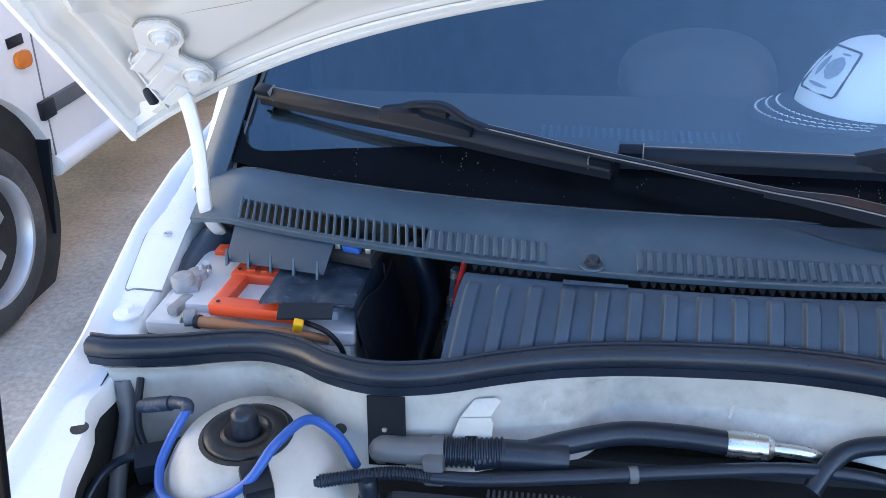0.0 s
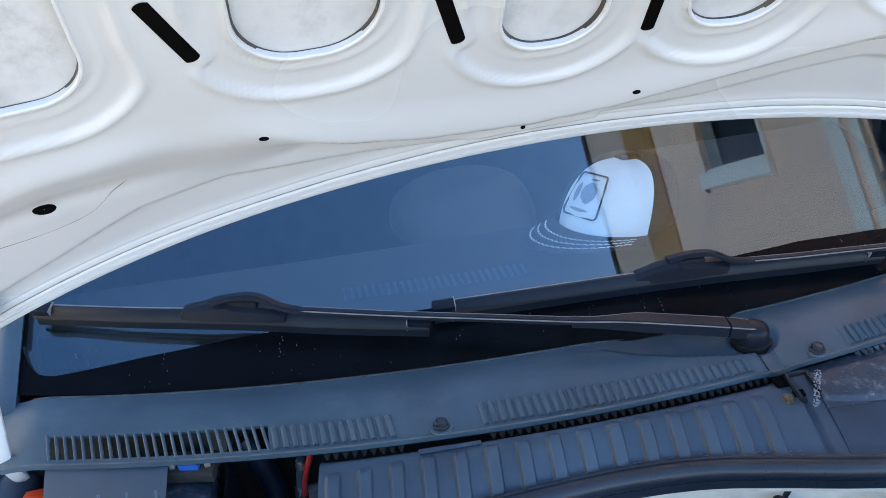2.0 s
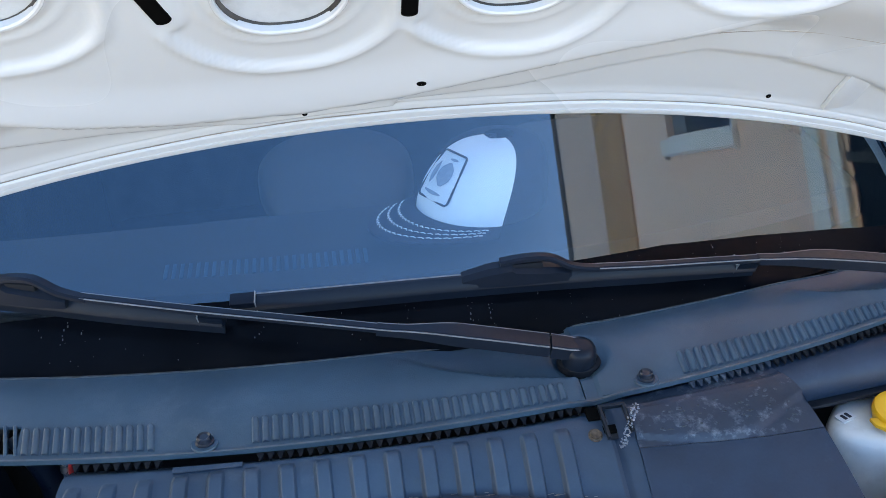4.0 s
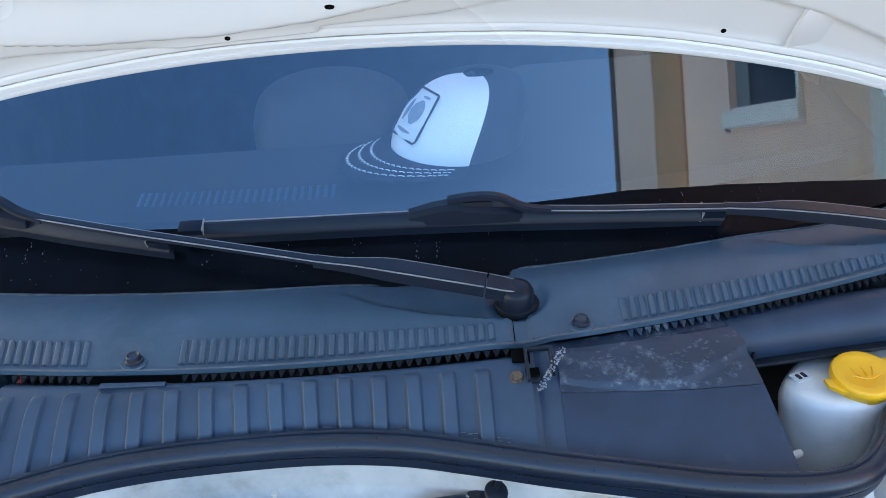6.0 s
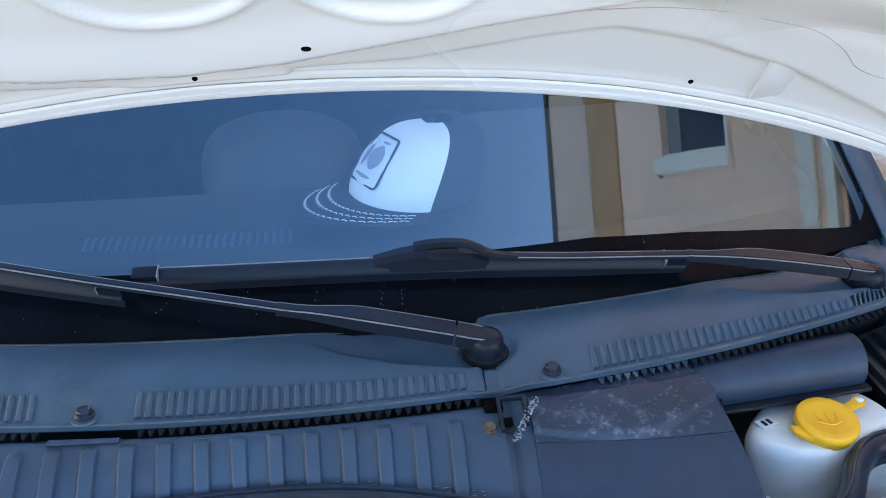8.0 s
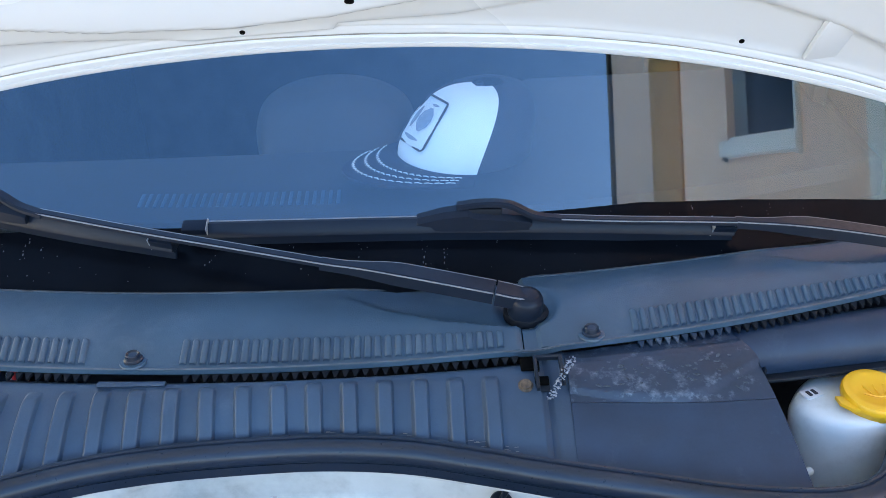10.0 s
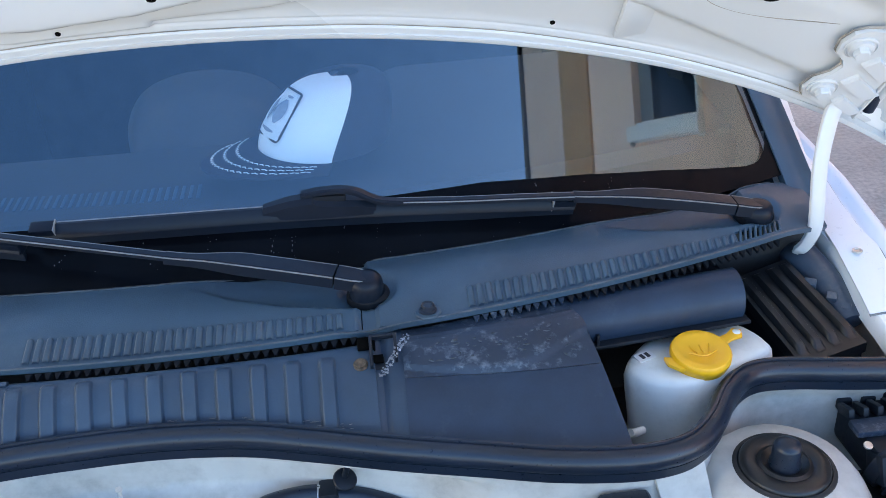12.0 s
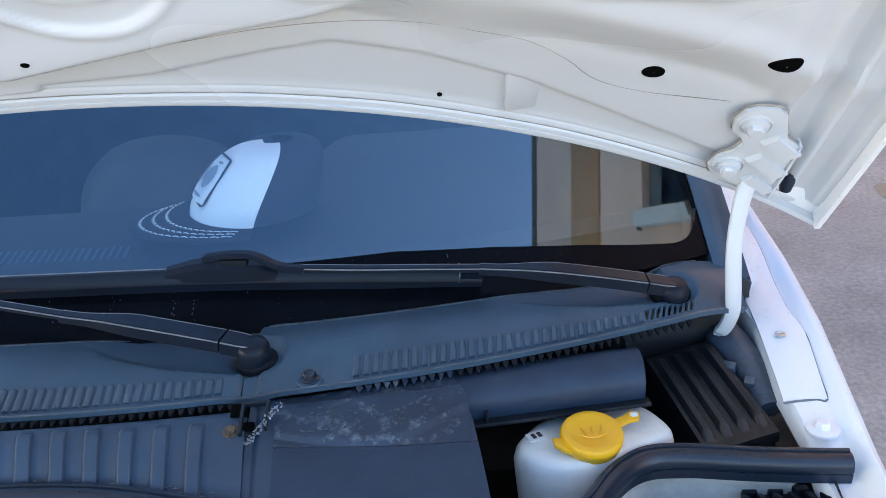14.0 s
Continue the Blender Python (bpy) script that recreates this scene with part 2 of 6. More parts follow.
def slab(nu, nv, fn, depth, bm=None):
    """A curved sheet with thickness: fn gives the face, depth the vector to its back."""
    bm = bm or bmesh.new()
    dv = Vector(depth)
    top = [[bm.verts.new(fn(i / (nu - 1), j / (nv - 1))) for i in range(nu)] for j in range(nv)]
    low = [[bm.verts.new(v.co + dv) for v in r] for r in top]
    for j in range(nv - 1):
        for i in range(nu - 1):
            bm.faces.new((top[j][i], top[j][i + 1], top[j + 1][i + 1], top[j + 1][i]))
            bm.faces.new((low[j][i], low[j + 1][i], low[j + 1][i + 1], low[j][i + 1]))
    for i in range(nu - 1):
        for j, flip in ((0, 0), (nv - 1, 1)):
            bm.faces.new((top[j][i], top[j][i + 1], low[j][i + 1], low[j][i]))
    for j in range(nv - 1):
        for i in (0, nu - 1):
            bm.faces.new((top[j][i], top[j + 1][i], low[j + 1][i], low[j][i]))
    return bm


def box(c, size, bevel=0.002, turn=None, bm=None, seg=2):
    b2 = bmesh.new()
    bmesh.ops.create_cube(b2, size=1.0)
    bmesh.ops.scale(b2, vec=size, verts=b2.verts)
    if bevel:
        bmesh.ops.bevel(b2, geom=b2.edges[:], offset=min(bevel, 0.45 * min(size)), segments=seg, profile=0.6, affect="EDGES")
    m = Matrix.Translation(c) @ (turn if turn is not None else Matrix())
    bmesh.ops.transform(b2, matrix=m, verts=b2.verts)
    return merge(b2, bm)


def merge(b2, bm):
    if bm is None:
        return b2
    me = bpy.data.meshes.new("tmp")
    b2.to_mesh(me)
    b2.free()
    bm.from_mesh(me)
    bpy.data.meshes.remove(me)
    return bm


def spline(points, res=8):
    p = [Vector(q) for q in points]
    p = [2 * p[0] - p[1]] + p + [2 * p[-1] - p[-2]]
    out = []
    for i in range(1, len(p) - 2):
        for k in range(res):
            t = k / res
            a, b, c, d = p[i - 1], p[i], p[i + 1], p[i + 2]
            out.append(0.5 * (2 * b + (c - a) * t + (2 * a - 5 * b + 4 * c - d) * t * t + (3 * b - a - 3 * c + d) * t ** 3))
    out.append(p[-2])
    return out


def sweep(points, section, res=8, up=(0, 0, 1), bm=None, smooth=True, scale=None):
    """A closed section (x across, y up) carried along a smooth path."""
    bm = bm or bmesh.new()
    pts = spline(points, res) if smooth else [Vector(q) for q in points]
    rings, n = [], len(pts)
    for i, q in enumerate(pts):
        d = (pts[min(i + 1, n - 1)] - pts[max(i - 1, 0)]).normalized()
        side = d.cross(Vector(up))
        side = side.normalized() if side.length > 1e-4 else Vector((1, 0, 0))
        top = side.cross(d)
        k = scale(i / (n - 1)) if scale else 1.0
        rings.append([bm.verts.new(q + side * (a * k) + top * (b * k)) for a, b in section])
    m = len(section)
    for r0, r1 in zip(rings, rings[1:]):
        for i in range(m):
            bm.faces.new((r0[i], r0[(i + 1) % m], r1[(i + 1) % m], r1[i]))
    bm.faces.new(rings[0][::-1])
    bm.faces.new(rings[-1])
    return bm


def ring(r, n=12, flat=1.0):
    return [(r * math.cos(2 * math.pi * i / n), flat * r * math.sin(2 * math.pi * i / n)) for i in range(n)]


def tube(points, r, res=8, n=12, bm=None, scale=None):
    return sweep(points, ring(r, n), res, bm=bm, scale=scale)


def corrugated(points, r, pitch, bm=None, n=12):
    pts = spline(points, 24)
    length = sum((b - a).length for a, b in zip(pts, pts[1:]))
    count = max(4, int(length / pitch))
    dense = spline(points, max(4, int(4 * count / (len(points) - 1))))
    total = len(dense)
    return sweep(dense, ring(r, n), smooth=False, bm=bm, scale=lambda t: 1.0 - 0.07 * (1 if int(round(t * (total - 1))) % 4 in (0, 1) else -1))


def lathe(profile, centre, axis=(0, 0, 1), n=24, bm=None):
    """A turned shape: profile of (radius, height) along axis."""
    bm = bm or bmesh.new()
    q = Vector(axis).to_track_quat("Z", "Y").to_matrix()
    c = Vector(centre)
    rows = [[bm.verts.new(c + q @ Vector((r * math.cos(2 * math.pi * i / n), r * math.sin(2 * math.pi * i / n), h))) for i in range(n)] for r, h in profile]
    for a, b in zip(rows, rows[1:]):
        for i in range(n):
            bm.faces.new((a[i], a[(i + 1) % n], b[(i + 1) % n], b[i]))
    bm.faces.new(rows[0][::-1])
    bm.faces.new(rows[-1])
    return bm


def plate(outline, thick, m, bevel=0.0, bm=None):
    """A flat outline (x, y) made thick along its z and set in place by m."""
    b2 = bmesh.new()
    f = b2.faces.new([b2.verts.new((x, y, 0)) for x, y in outline])
    ext = bmesh.ops.extrude_face_region(b2, geom=[f])
    bmesh.ops.translate(b2, verts=[g for g in ext["geom"] if isinstance(g, bmesh.types.BMVert)], vec=(0, 0, thick))
    if bevel:
        bmesh.ops.bevel(b2, geom=b2.edges[:], offset=bevel, segments=2, profile=0.6, affect="EDGES")
    bmesh.ops.transform(b2, matrix=m, verts=b2.verts)
    return merge(b2, bm)


def rounded(w, h, r, n=5):
    pts = []
    for cx, cy, a0 in ((w / 2 - r, h / 2 - r, 0), (-w / 2 + r, h / 2 - r, 90), (-w / 2 + r, -h / 2 + r, 180), (w / 2 - r, -h / 2 + r, 270)):
        for i in range(n + 1):
            a = radians(a0 + 90 * i / n)
            pts.append((cx + r * math.cos(a), cy + r * math.sin(a)))
    return pts


def frame_at(origin, ex, ey):
    """A pose with the given x axis and, as near as may be, y axis."""
    x = Vector(ex).normalized()
    z = x.cross(Vector(ey)).normalized()
    y = z.cross(x)
    m = Matrix((x, y, z)).transposed().to_4x4()
    m.translation = origin
    return m


def lerp(table, v):
    for (a, p), (b, q) in zip(table, table[1:]):
        if v <= b:
            k = max(0.0, (v - a) / (b - a))
            return p + (q - p) * k
    return table[-1][1]


def smooth(a, b, v):
    k = min(1.0, max(0.0, (v - a) / (b - a)))
    return k * k * (3 - 2 * k)


# ---- the car's main lines (x across, y to the rear, z up) ----
def lip_y(x):
    return 0.8646 + 0.0107 * x + 0.2922 * x * x + 0.0024 * x ** 4


def lip_z(x):
    return 0.988 + 0.0041 * x - 0.0111 * x * x


def cowl_y(x):
    return 0.9648 + 0.2496 * x * x + 0.0604 * x ** 4


def cowl_z(x):
    return 1.004 - 0.009 * x * x


GLASS_K, GLASS_Y, GLASS_Z, GLASS_C = 0.60, 0.957, 0.996, 0.30


def glass_base(x):
    return GLASS_Y + GLASS_C * x * x


def glass_z(x, y):
    return GLASS_Z + GLASS_K * (y - glass_base(x))


HO, HU, HN = Vector((0, 0.965, 1.245)), Vector((0, -0.643, 0.766)), Vector((0, -0.766, -0.643))


def hood_point(x, s, h=0.0):
    return HO + Vector((x, 0, 0)) + HU * s + HN * (0.12 * x * x + h)


def hood_rim(x):
    return -0.009 - 0.27 * x * x - 0.18 * x ** 4


SEAL = [(-0.692, 0.8020, 0.9144), (-0.68, 0.8000, 0.9149), (-0.66, 0.7985, 0.9155), (-0.6, 0.8045, 0.9175), (-0.555, 0.8135, 0.919), (-0.515, 0.8165, 0.9203), (-0.475, 0.805, 0.9218), (-0.44, 0.785, 0.9232),
        (-0.4, 0.7715, 0.9249), (-0.365, 0.7695, 0.9267), (-0.325, 0.7755, 0.9289), (-0.28, 0.7885, 0.9316), (-0.23, 0.7995, 0.9348), (-0.17, 0.805, 0.9386), (-0.1, 0.8065, 0.941), (-0.03, 0.8055, 0.942),
        (0.04, 0.7975, 0.9415), (0.1, 0.7835, 0.939), (0.17, 0.766, 0.9346), (0.24, 0.7534, 0.9285), (0.3, 0.7425, 0.9233), (0.36, 0.7385, 0.9184), (0.40, 0.743, 0.9155), (0.428, 0.756, 0.9136),
        (0.452, 0.780, 0.912), (0.473, 0.810, 0.9107), (0.497, 0.8345, 0.9093), (0.522, 0.8455, 0.9078), (0.555, 0.846, 0.906), (0.607, 0.840, 0.903), (0.65, 0.8365, 0.9005), (0.698, 0.8335, 0.8982)]


def seal_at(x):
    y = lerp([(p[0], p[1]) for p in SEAL], x)
    z = lerp([(p[0], p[2]) for p in SEAL], x)
    return y, z


# ---- ground, house ----
def build_ground():
    def fn(u, v):
        return (-60 + 120 * u, -60 + 120 * v, 0.0)
    single("ground", grid(40, 40, fn), CONCRETE, "worn grey asphalt ground with dusty patches", "ground", kind="structure")
    bm = plate([(0.0, -0.02), (0.03, -0.24), (0.10, -0.27), (0.13, -0.12), (0.12, 0.05), (0.07, 0.12), (0.02, 0.08)], 0.004, Matrix.Translation((2.22, 3.66, 0.0)))
    single("paint_mark", bm, ROADPAINT, "worn yellow paint mark on the asphalt", "road marking")


def build_bounce_wall():
    # Unseen wall added as a sunlit reflector to brighten the house front.
    wall = box((-11.4, 5.0, 4.0), (0.4, 24.0, 8.0), 0.0)
    single("wall_west", wall, PLASTER, "added plain cream wall, unseen, bouncing sunlight onto the house", "wall", kind="structure")


HOUSE_X = 3.6


def build_house():
    house = thing("house", (HOUSE_X, 1.0, 0), "tan stuccoed two-storey house with a brown band", "house")
    x, y0, y1, top = HOUSE_X, -0.9, 12.0, 10.05
    wy0, wy1, wz0, wz1 = 2.14, 3.34, 5.15, 6.45
    bm = bmesh.new()
    t = 0.3
    for a, b, c, d in ((y0, wy0, 0, top), (wy1, y1, 0, top), (wy0, wy1, 0, wz0), (wy0, wy1, wz1, top)):
        box((x + t / 2, (a + b) / 2, (c + d) / 2), (t, b - a, d - c), 0.0, bm=bm)
    for yy in (y0 + t / 2, y1 - t / 2):
        box((x + 4.3, yy, top / 2), (8.0, t, top), 0.0, bm=bm)
    box((x + 8.2, (y0 + y1) / 2, top / 2), (t, y1 - y0, top), 0.0, bm=bm)
    part("wall", bm, STUCCO, house)
    part("belt_course", box((x - 0.02, (y0 + y1) / 2, 8.02), (0.04, y1 - y0, 0.92), 0.005), BAND, house, "brown painted band below the eaves")
    part("frieze", box((x - 0.01, (y0 + y1) / 2, (8.48 + top) / 2), (0.02, y1 - y0, top - 8.48), 0.0), FRIEZE, house, "dull tan wall above the band")
    part("string_course", box((x - 0.02, (y0 + y1) / 2, 4.12), (0.05, y1 - y0, 0.20), 0.01), TRIMW, house, "pale plaster moulding")
    part("gutter", tube([(x - 0.06, y0, top + 0.05), (x - 0.06, (y0 + y1) / 2, top + 0.05), (x - 0.06, y1, top + 0.05)], 0.035, 2), EAVE, house, "dark rain gutter")
    roof = bmesh.new()
    ridge, over = top + 2.2, 0.02
    prof = [(x - over, top), (x - over, top + 0.1), (x + 4.2, ridge + 0.1), (x + 8.6, top + 0.1), (x + 8.6, top), (x + 4.2, ridge)]
    a = [roof.verts.new((px, y0 - 0.2, pz)) for px, pz in prof]
    b = [roof.verts.new((px, y1 + 0.2, pz)) for px, pz in prof]
    n = len(prof)
    for i in range(n):
        roof.faces.new((a[i], a[(i + 1) % n], b[(i + 1) % n], b[i]))
    roof.faces.new(a[::-1])
    roof.faces.new(b)
    part("roof", roof, EAVE, house)
    win = part("window", box((x + 0.16, (wy0 + wy1) / 2, (wz0 + wz1) / 2), (0.02, wy1 - wy0, wz1 - wz0), 0.002), PANE, house, "dark upper window")
    fr = bmesh.new()
    box((x + 0.08, wy0 + 0.025, (wz0 + wz1) / 2), (0.12, 0.05, wz1 - wz0), 0.004, bm=fr)
    box((x + 0.08, wy1 - 0.025, (wz0 + wz1) / 2), (0.12, 0.05, wz1 - wz0), 0.004, bm=fr)
    box((x + 0.08, (wy0 + wy1) / 2, wz0 + 0.025), (0.12, wy1 - wy0 - 0.1, 0.05), 0.004, bm=fr)
    part("frame", fr, TRIMW, win)
    sh = bmesh.new()
    for i in range(6):
        box((x + 0.105, (wy0 + wy1) / 2, wz1 - 0.022 - 0.044 * i), (0.02, wy1 - wy0 - 0.1, 0.042), 0.006, bm=sh, seg=1)
    part("roller_shutter", sh, SHUTTER, win, "half-lowered grey roller shutter")
    part("surround", box((x - 0.03, wy0 - 0.065, (wz0 + wz1) / 2), (0.12, 0.13, wz1 - wz0 + 0.10), 0.01), TRIMW, win, "white plaster surround")
    part("far_surround", box((x - 0.03, wy1 + 0.065, (wz0 + wz1) / 2), (0.12, 0.13, wz1 - wz0 + 0.10), 0.01), TRIMW, win, "white plaster surround")
    part("sill", box((x - 0.02, (wy0 + wy1) / 2, wz0 - 0.02), (0.08, wy1 - wy0 + 0.30, 0.04), 0.008), TRIMW, win, "white plaster sill")
    part("bracket_foot", box((x - 0.03, wy0 - 0.14, wz1 + 0.02), (0.06, 0.04, 0.04), 0.01), EAVE, win, "small dark bracket")
    part("moulding", box((x - 0.03, (y0 + y1) / 2, 3.84), (0.09, y1 - y0, 0.12), 0.02), TRIMW, house, "lower pale plaster moulding")
    shop = part("ground_floor_window", box((x - 0.02, 1.9, 2.2), (0.04, 3.0, 3.0), 0.004), PANE, house, "large dark ground-floor glazing")
    for yy in (0.38, 1.9, 3.42):
        part("mullion", box((x - 0.03, yy, 2.2), (0.08, 0.06, 3.06), 0.006), EAVE, shop, "dark metal mullion")


# ---- body of the car ----
RIDGE = [(-0.15, 0.655, 0.80), (0.2, 0.685, 0.845), (0.64, 0.708, 0.882), (0.83, 0.722, 0.905), (1.0, 0.733, 0.955), (1.13, 0.745, 0.968), (1.35, 0.765, 0.972)]


def ridge(y):
    return lerp([(a, b) for a, b, c in RIDGE], y), lerp([(a, c) for a, b, c in RIDGE], y)


INNER_EDGE = [(0.2, -0.085), (0.55, -0.085), (0.623, -0.076), (0.661, -0.064), (0.714, -0.060), (0.742, -0.048), (0.81, -0.046), (0.86, -0.053), (0.93, -0.064), (1.03, -0.064)]


def build_fender(sx):
    name = "fender"
    f = thing(name, (sx * 0.72, 0.7, 0.9), "glossy white steel front fender with a bolted inner flange", "car fender", "front fenders")
    prof = [(-0.080, -0.030), (-0.079, -0.014), (-0.075, -0.008), (-0.03, -0.007), (-0.024, -0.008), (-0.017, -0.0075), (-0.010, -0.002), (-0.003, 0.0), (0.002, -0.003),
            (0.007, -0.022), (0.013, -0.07), (0.024, -0.16), (0.030, -0.34), (0.022, -0.55)]
    ys = [-0.15 + 1.5 * i / 88 for i in range(89)]

    def fn(u, v):
        y = ys[round(v * 88)]
        rx, rz = ridge(y)
        i = round(u * (len(prof) - 1))
        dx, dz = prof[i]
        if i < 3:
            dx += 0.080 + lerp(INNER_EDGE, y)
        if i < 7:
            dz -= 0.016 * smooth(0.74, 0.80, y) * (1 - smooth(0.84, 0.875, y)) * (1.0 if i < 5 else 0.7 if i == 5 else 0.3)
        return (sx * (rx + dx), y, rz + dz)
    part("panel", grid(len(prof), 89, fn), WHITE, f, sharp=50)

    def top(u, v):
        y = 0.905 + 0.33 * v
        rx, rz = ridge(y)
        cut = 0.004 * (1 - smooth(0.0, 0.25, v)) + 0.007 * smooth(0.25, 0.38, v) * (1 - smooth(0.5, 0.9, v))
        return (sx * (rx - 0.064 + (0.047 - cut) * u), y, rz - 0.0052 + 0.0014 * math.sin(math.pi * u) - 0.0012 * (1 - smooth(0.0, 0.06, v)))
    part("hinge_cover_flange", slab(10, 16, top, (0, 0, -0.003)), WHITE, f)
    gap = [top(1.0, 1 - i / 12) for i in range(13)] + [top(0.75, 0.0), top(0.5, 0.0), top(0.25, 0.0), top(0.0, 0.0)]
    part("sealer_line", sweep([Vector(p) + Vector((0, -0.0004, -0.002)) for p in gap], [(-0.0009, -0.001), (0.0009, -0.001), (0.0009, 0.001), (-0.0009, 0.001)], 3), EDGE, f, "dark line of seam sealer")
    rx, rz = ridge(1.0)
    part("drain_hole", lathe([(0.0055, 0), (0.0055, 0.0012), (0.0035, 0.0016), (0.003, 0.0004)], (sx * 0.687, 0.984, ridge(0.984)[1] - 0.0022), n=16), STEEL, f, "small hole ringed in grey")
    bolt = part("bolt", lathe([(0.0160, 0), (0.0160, 0.0026), (0.0135, 0.0036), (0.011, 0.0036)], (sx * 0.688, 0.872, 0.9085), n=20), WHITE, f, "white painted flange bolt")
    part("bolt_head", lathe([(0.0075, 0.0015), (0.0075, 0.0090), (0.0062, 0.0102)], (sx * 0.688, 0.872, 0.9085), n=6), WHITE, bolt)
    part("dark_hole", lathe([(0.0085, 0), (0.0085, 0.0012)], (sx * 0.664, 0.715, 0.8825), n=18), DARK, f, "round hole in the flange")
    # inner wheelhouse skin below the flange
    def inner(u, v):
        y = -0.1 + 1.0 * v
        rx, rz = ridge(y)
        return (sx * (rx - 0.038 - 0.012 * u), y, rz - 0.02 - 0.4 * u)
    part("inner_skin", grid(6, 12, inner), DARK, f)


def build_scuttle():
    """The white sheet-metal wall below the rubber seal, with the well behind it."""
    f = thing("firewall", (0, 0.78, 0.8), "grimy white painted steel firewall below the rubber seal", "firewall")
    path = spline(SEAL[1:-1], 7)
    n = len(path)

    def fn(u, v):
        i = round(u * (n - 1))
        p = path[i]
        d = (path[min(i + 1, n - 1)] - path[max(i - 1, 0)])
        front = Vector((d.y, -d.x, 0)).normalized()
        x = p.x
        press = 0.028 * smooth(0.16, 0.3, v) * smooth(-0.21, -0.165, x) * (1 - smooth(0.18, 0.26, x))
        lipv = 0.008 * (1 - smooth(0.0, 0.10, v))
        side = smooth(0.44, 0.52, abs(x))
        roll = 0.02 * smooth(0.75, 1.0, v) * (1 - side)
        out = -0.002 + lipv - press + roll + 0.002 * math.sin(17 * x)
        return p + front * out + Vector((0, 0, -0.012 - 0.006 * smooth(0.46, 0.54, abs(x)) - (0.088 + 0.03 * side + 0.03 * smooth(0.12, 0.3, x)) * v - roll * 0.2))
    part("wall", slab(n, 26, fn, (0, 0.003, -0.001)), BAYWHITE, f, sharp=50)
    for x, dz in ((-0.237, 0.03), (-0.072, 0.036)):
        y, z = seal_at(x)
        st = lathe([(0.0016, 0), (0.0016, 0.016), (0.003, 0.0162), (0.003, 0.018)], (x, y - 0.018, z - dz - 0.014), (0.08, -0.12, 1), 10)
        part("stud", st, BAYWHITE, f, "small painted weld stud")
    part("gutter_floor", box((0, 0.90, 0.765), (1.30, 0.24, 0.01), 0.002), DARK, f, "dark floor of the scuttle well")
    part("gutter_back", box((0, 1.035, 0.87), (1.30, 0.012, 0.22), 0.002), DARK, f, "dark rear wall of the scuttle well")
    bm = plate([(-0.018, -0.035), (0.018, -0.035), (0.018, 0.035), (-0.018, 0.035)], 0.004, frame_at((-0.382, 0.764, 0.868), (1, 0.06, 0), (0, 0.25, 1)), 0.001)
    br = part("black_bracket", bm, TEETH, f, "flat black plastic bracket")
    part("bracket_clip", lathe([(0.0025, 0), (0.0025, 0.003)], (-0.383, 0.7605, 0.872), (0, -1, 0.2), 8), STEEL, br)
    m = frame_at((-0.303, 0.772, 0.860), (1, 0.05, 0), (0, 0.12, 1))
    bm = plate([(-0.022, -0.008), (0.018, -0.006), (0.020, 0.016), (0.018, 0.023), (-0.011, 0.021)], 0.002, m, 0.0006)
    plate([(-0.011, 0.0), (0.018, 0.002), (0.027, 0.017), (0.022, 0.020), (0.003, 0.018)], 0.002, frame_at((-0.303, 0.7745, 0.881), (1, 0.05, 0), (0, 0.45, 1)), 0.0006, bm=bm)
    bk = part("white_bracket", bm, BAYWHITE, f, "bent white steel bracket with an oval hole")
    part("oval_hole", plate([(a, b) for a, b in rounded(0.013, 0.005, 0.0024)], 0.0008, m @ Matrix.Translation((0, 0, 0.0018))), DARK, bk)
    side = bmesh.new()
    plate([(-0.028, -0.034), (0.026, -0.036), (0.030, -0.006), (0.024, 0.034), (-0.026, 0.036), (-0.020, 0.004)], 0.004, frame_at((0.412, 0.742, 0.862), (1, 0.25, 0), (0, 0.25, 1)), 0.0012, bm=side)
    part("bracket_plate", side, BAYWHITE, f, "bent white bracket plate")
    part("wall_hole", lathe([(0.006, 0), (0.006, 0.001)], (-0.430, 0.772, 0.858), (0.2, -1, 0.1), 14), DARK, f)


def build_tower(sx):
    c = Vector((0.511, 0.757, 0)) if sx > 0 else Vector((-0.510, 0.738, 0))
    t = thing("strut_tower", (c.x, c.y, 0.75), "white strut tower dome with a black rubber cover", "strut tower", "strut towers")
    prof = [(0.155, 0.66), (0.13, 0.72), (0.105, 0.78), (0.085, 0.83), (0.072, 0.855), (0.06, 0.870), (0.04, 0.873)]
    part("dome", lathe(prof, c, n=40), BAYWHITE, t, sharp=60)
    cover = part("cover", lathe([(0.0385, 0.867), (0.0398, 0.872), (0.0395, 0.876), (0.0378, 0.8780), (0.027, 0.8786), (0.0240, 0.8768), (0.0205, 0.8786), (0.0170, 0.876), (0.013, 0.875)], c, n=40), DUSTYB, t, "dusty black rubber cover", sharp=50)
    part("knob", lathe([(0.0140, 0.874), (0.0137, 0.879), (0.0125, 0.882), (0.0122, 0.895), (0.0108, 0.899), (0.006, 0.901), (0.002, 0.9015)], c, n=24), RUBBER, cover, "black rubber nut cap", sharp=50)
    part("grime_ring", lathe([(0.0450, 0.8716), (0.0440, 0.8732), (0.0405, 0.8742), (0.0390, 0.872)], c, n=40), DARK, t, "dark grime round the cover")
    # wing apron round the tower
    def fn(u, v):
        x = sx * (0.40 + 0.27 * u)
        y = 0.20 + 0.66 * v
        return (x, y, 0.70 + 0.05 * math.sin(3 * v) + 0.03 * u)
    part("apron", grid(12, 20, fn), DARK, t)


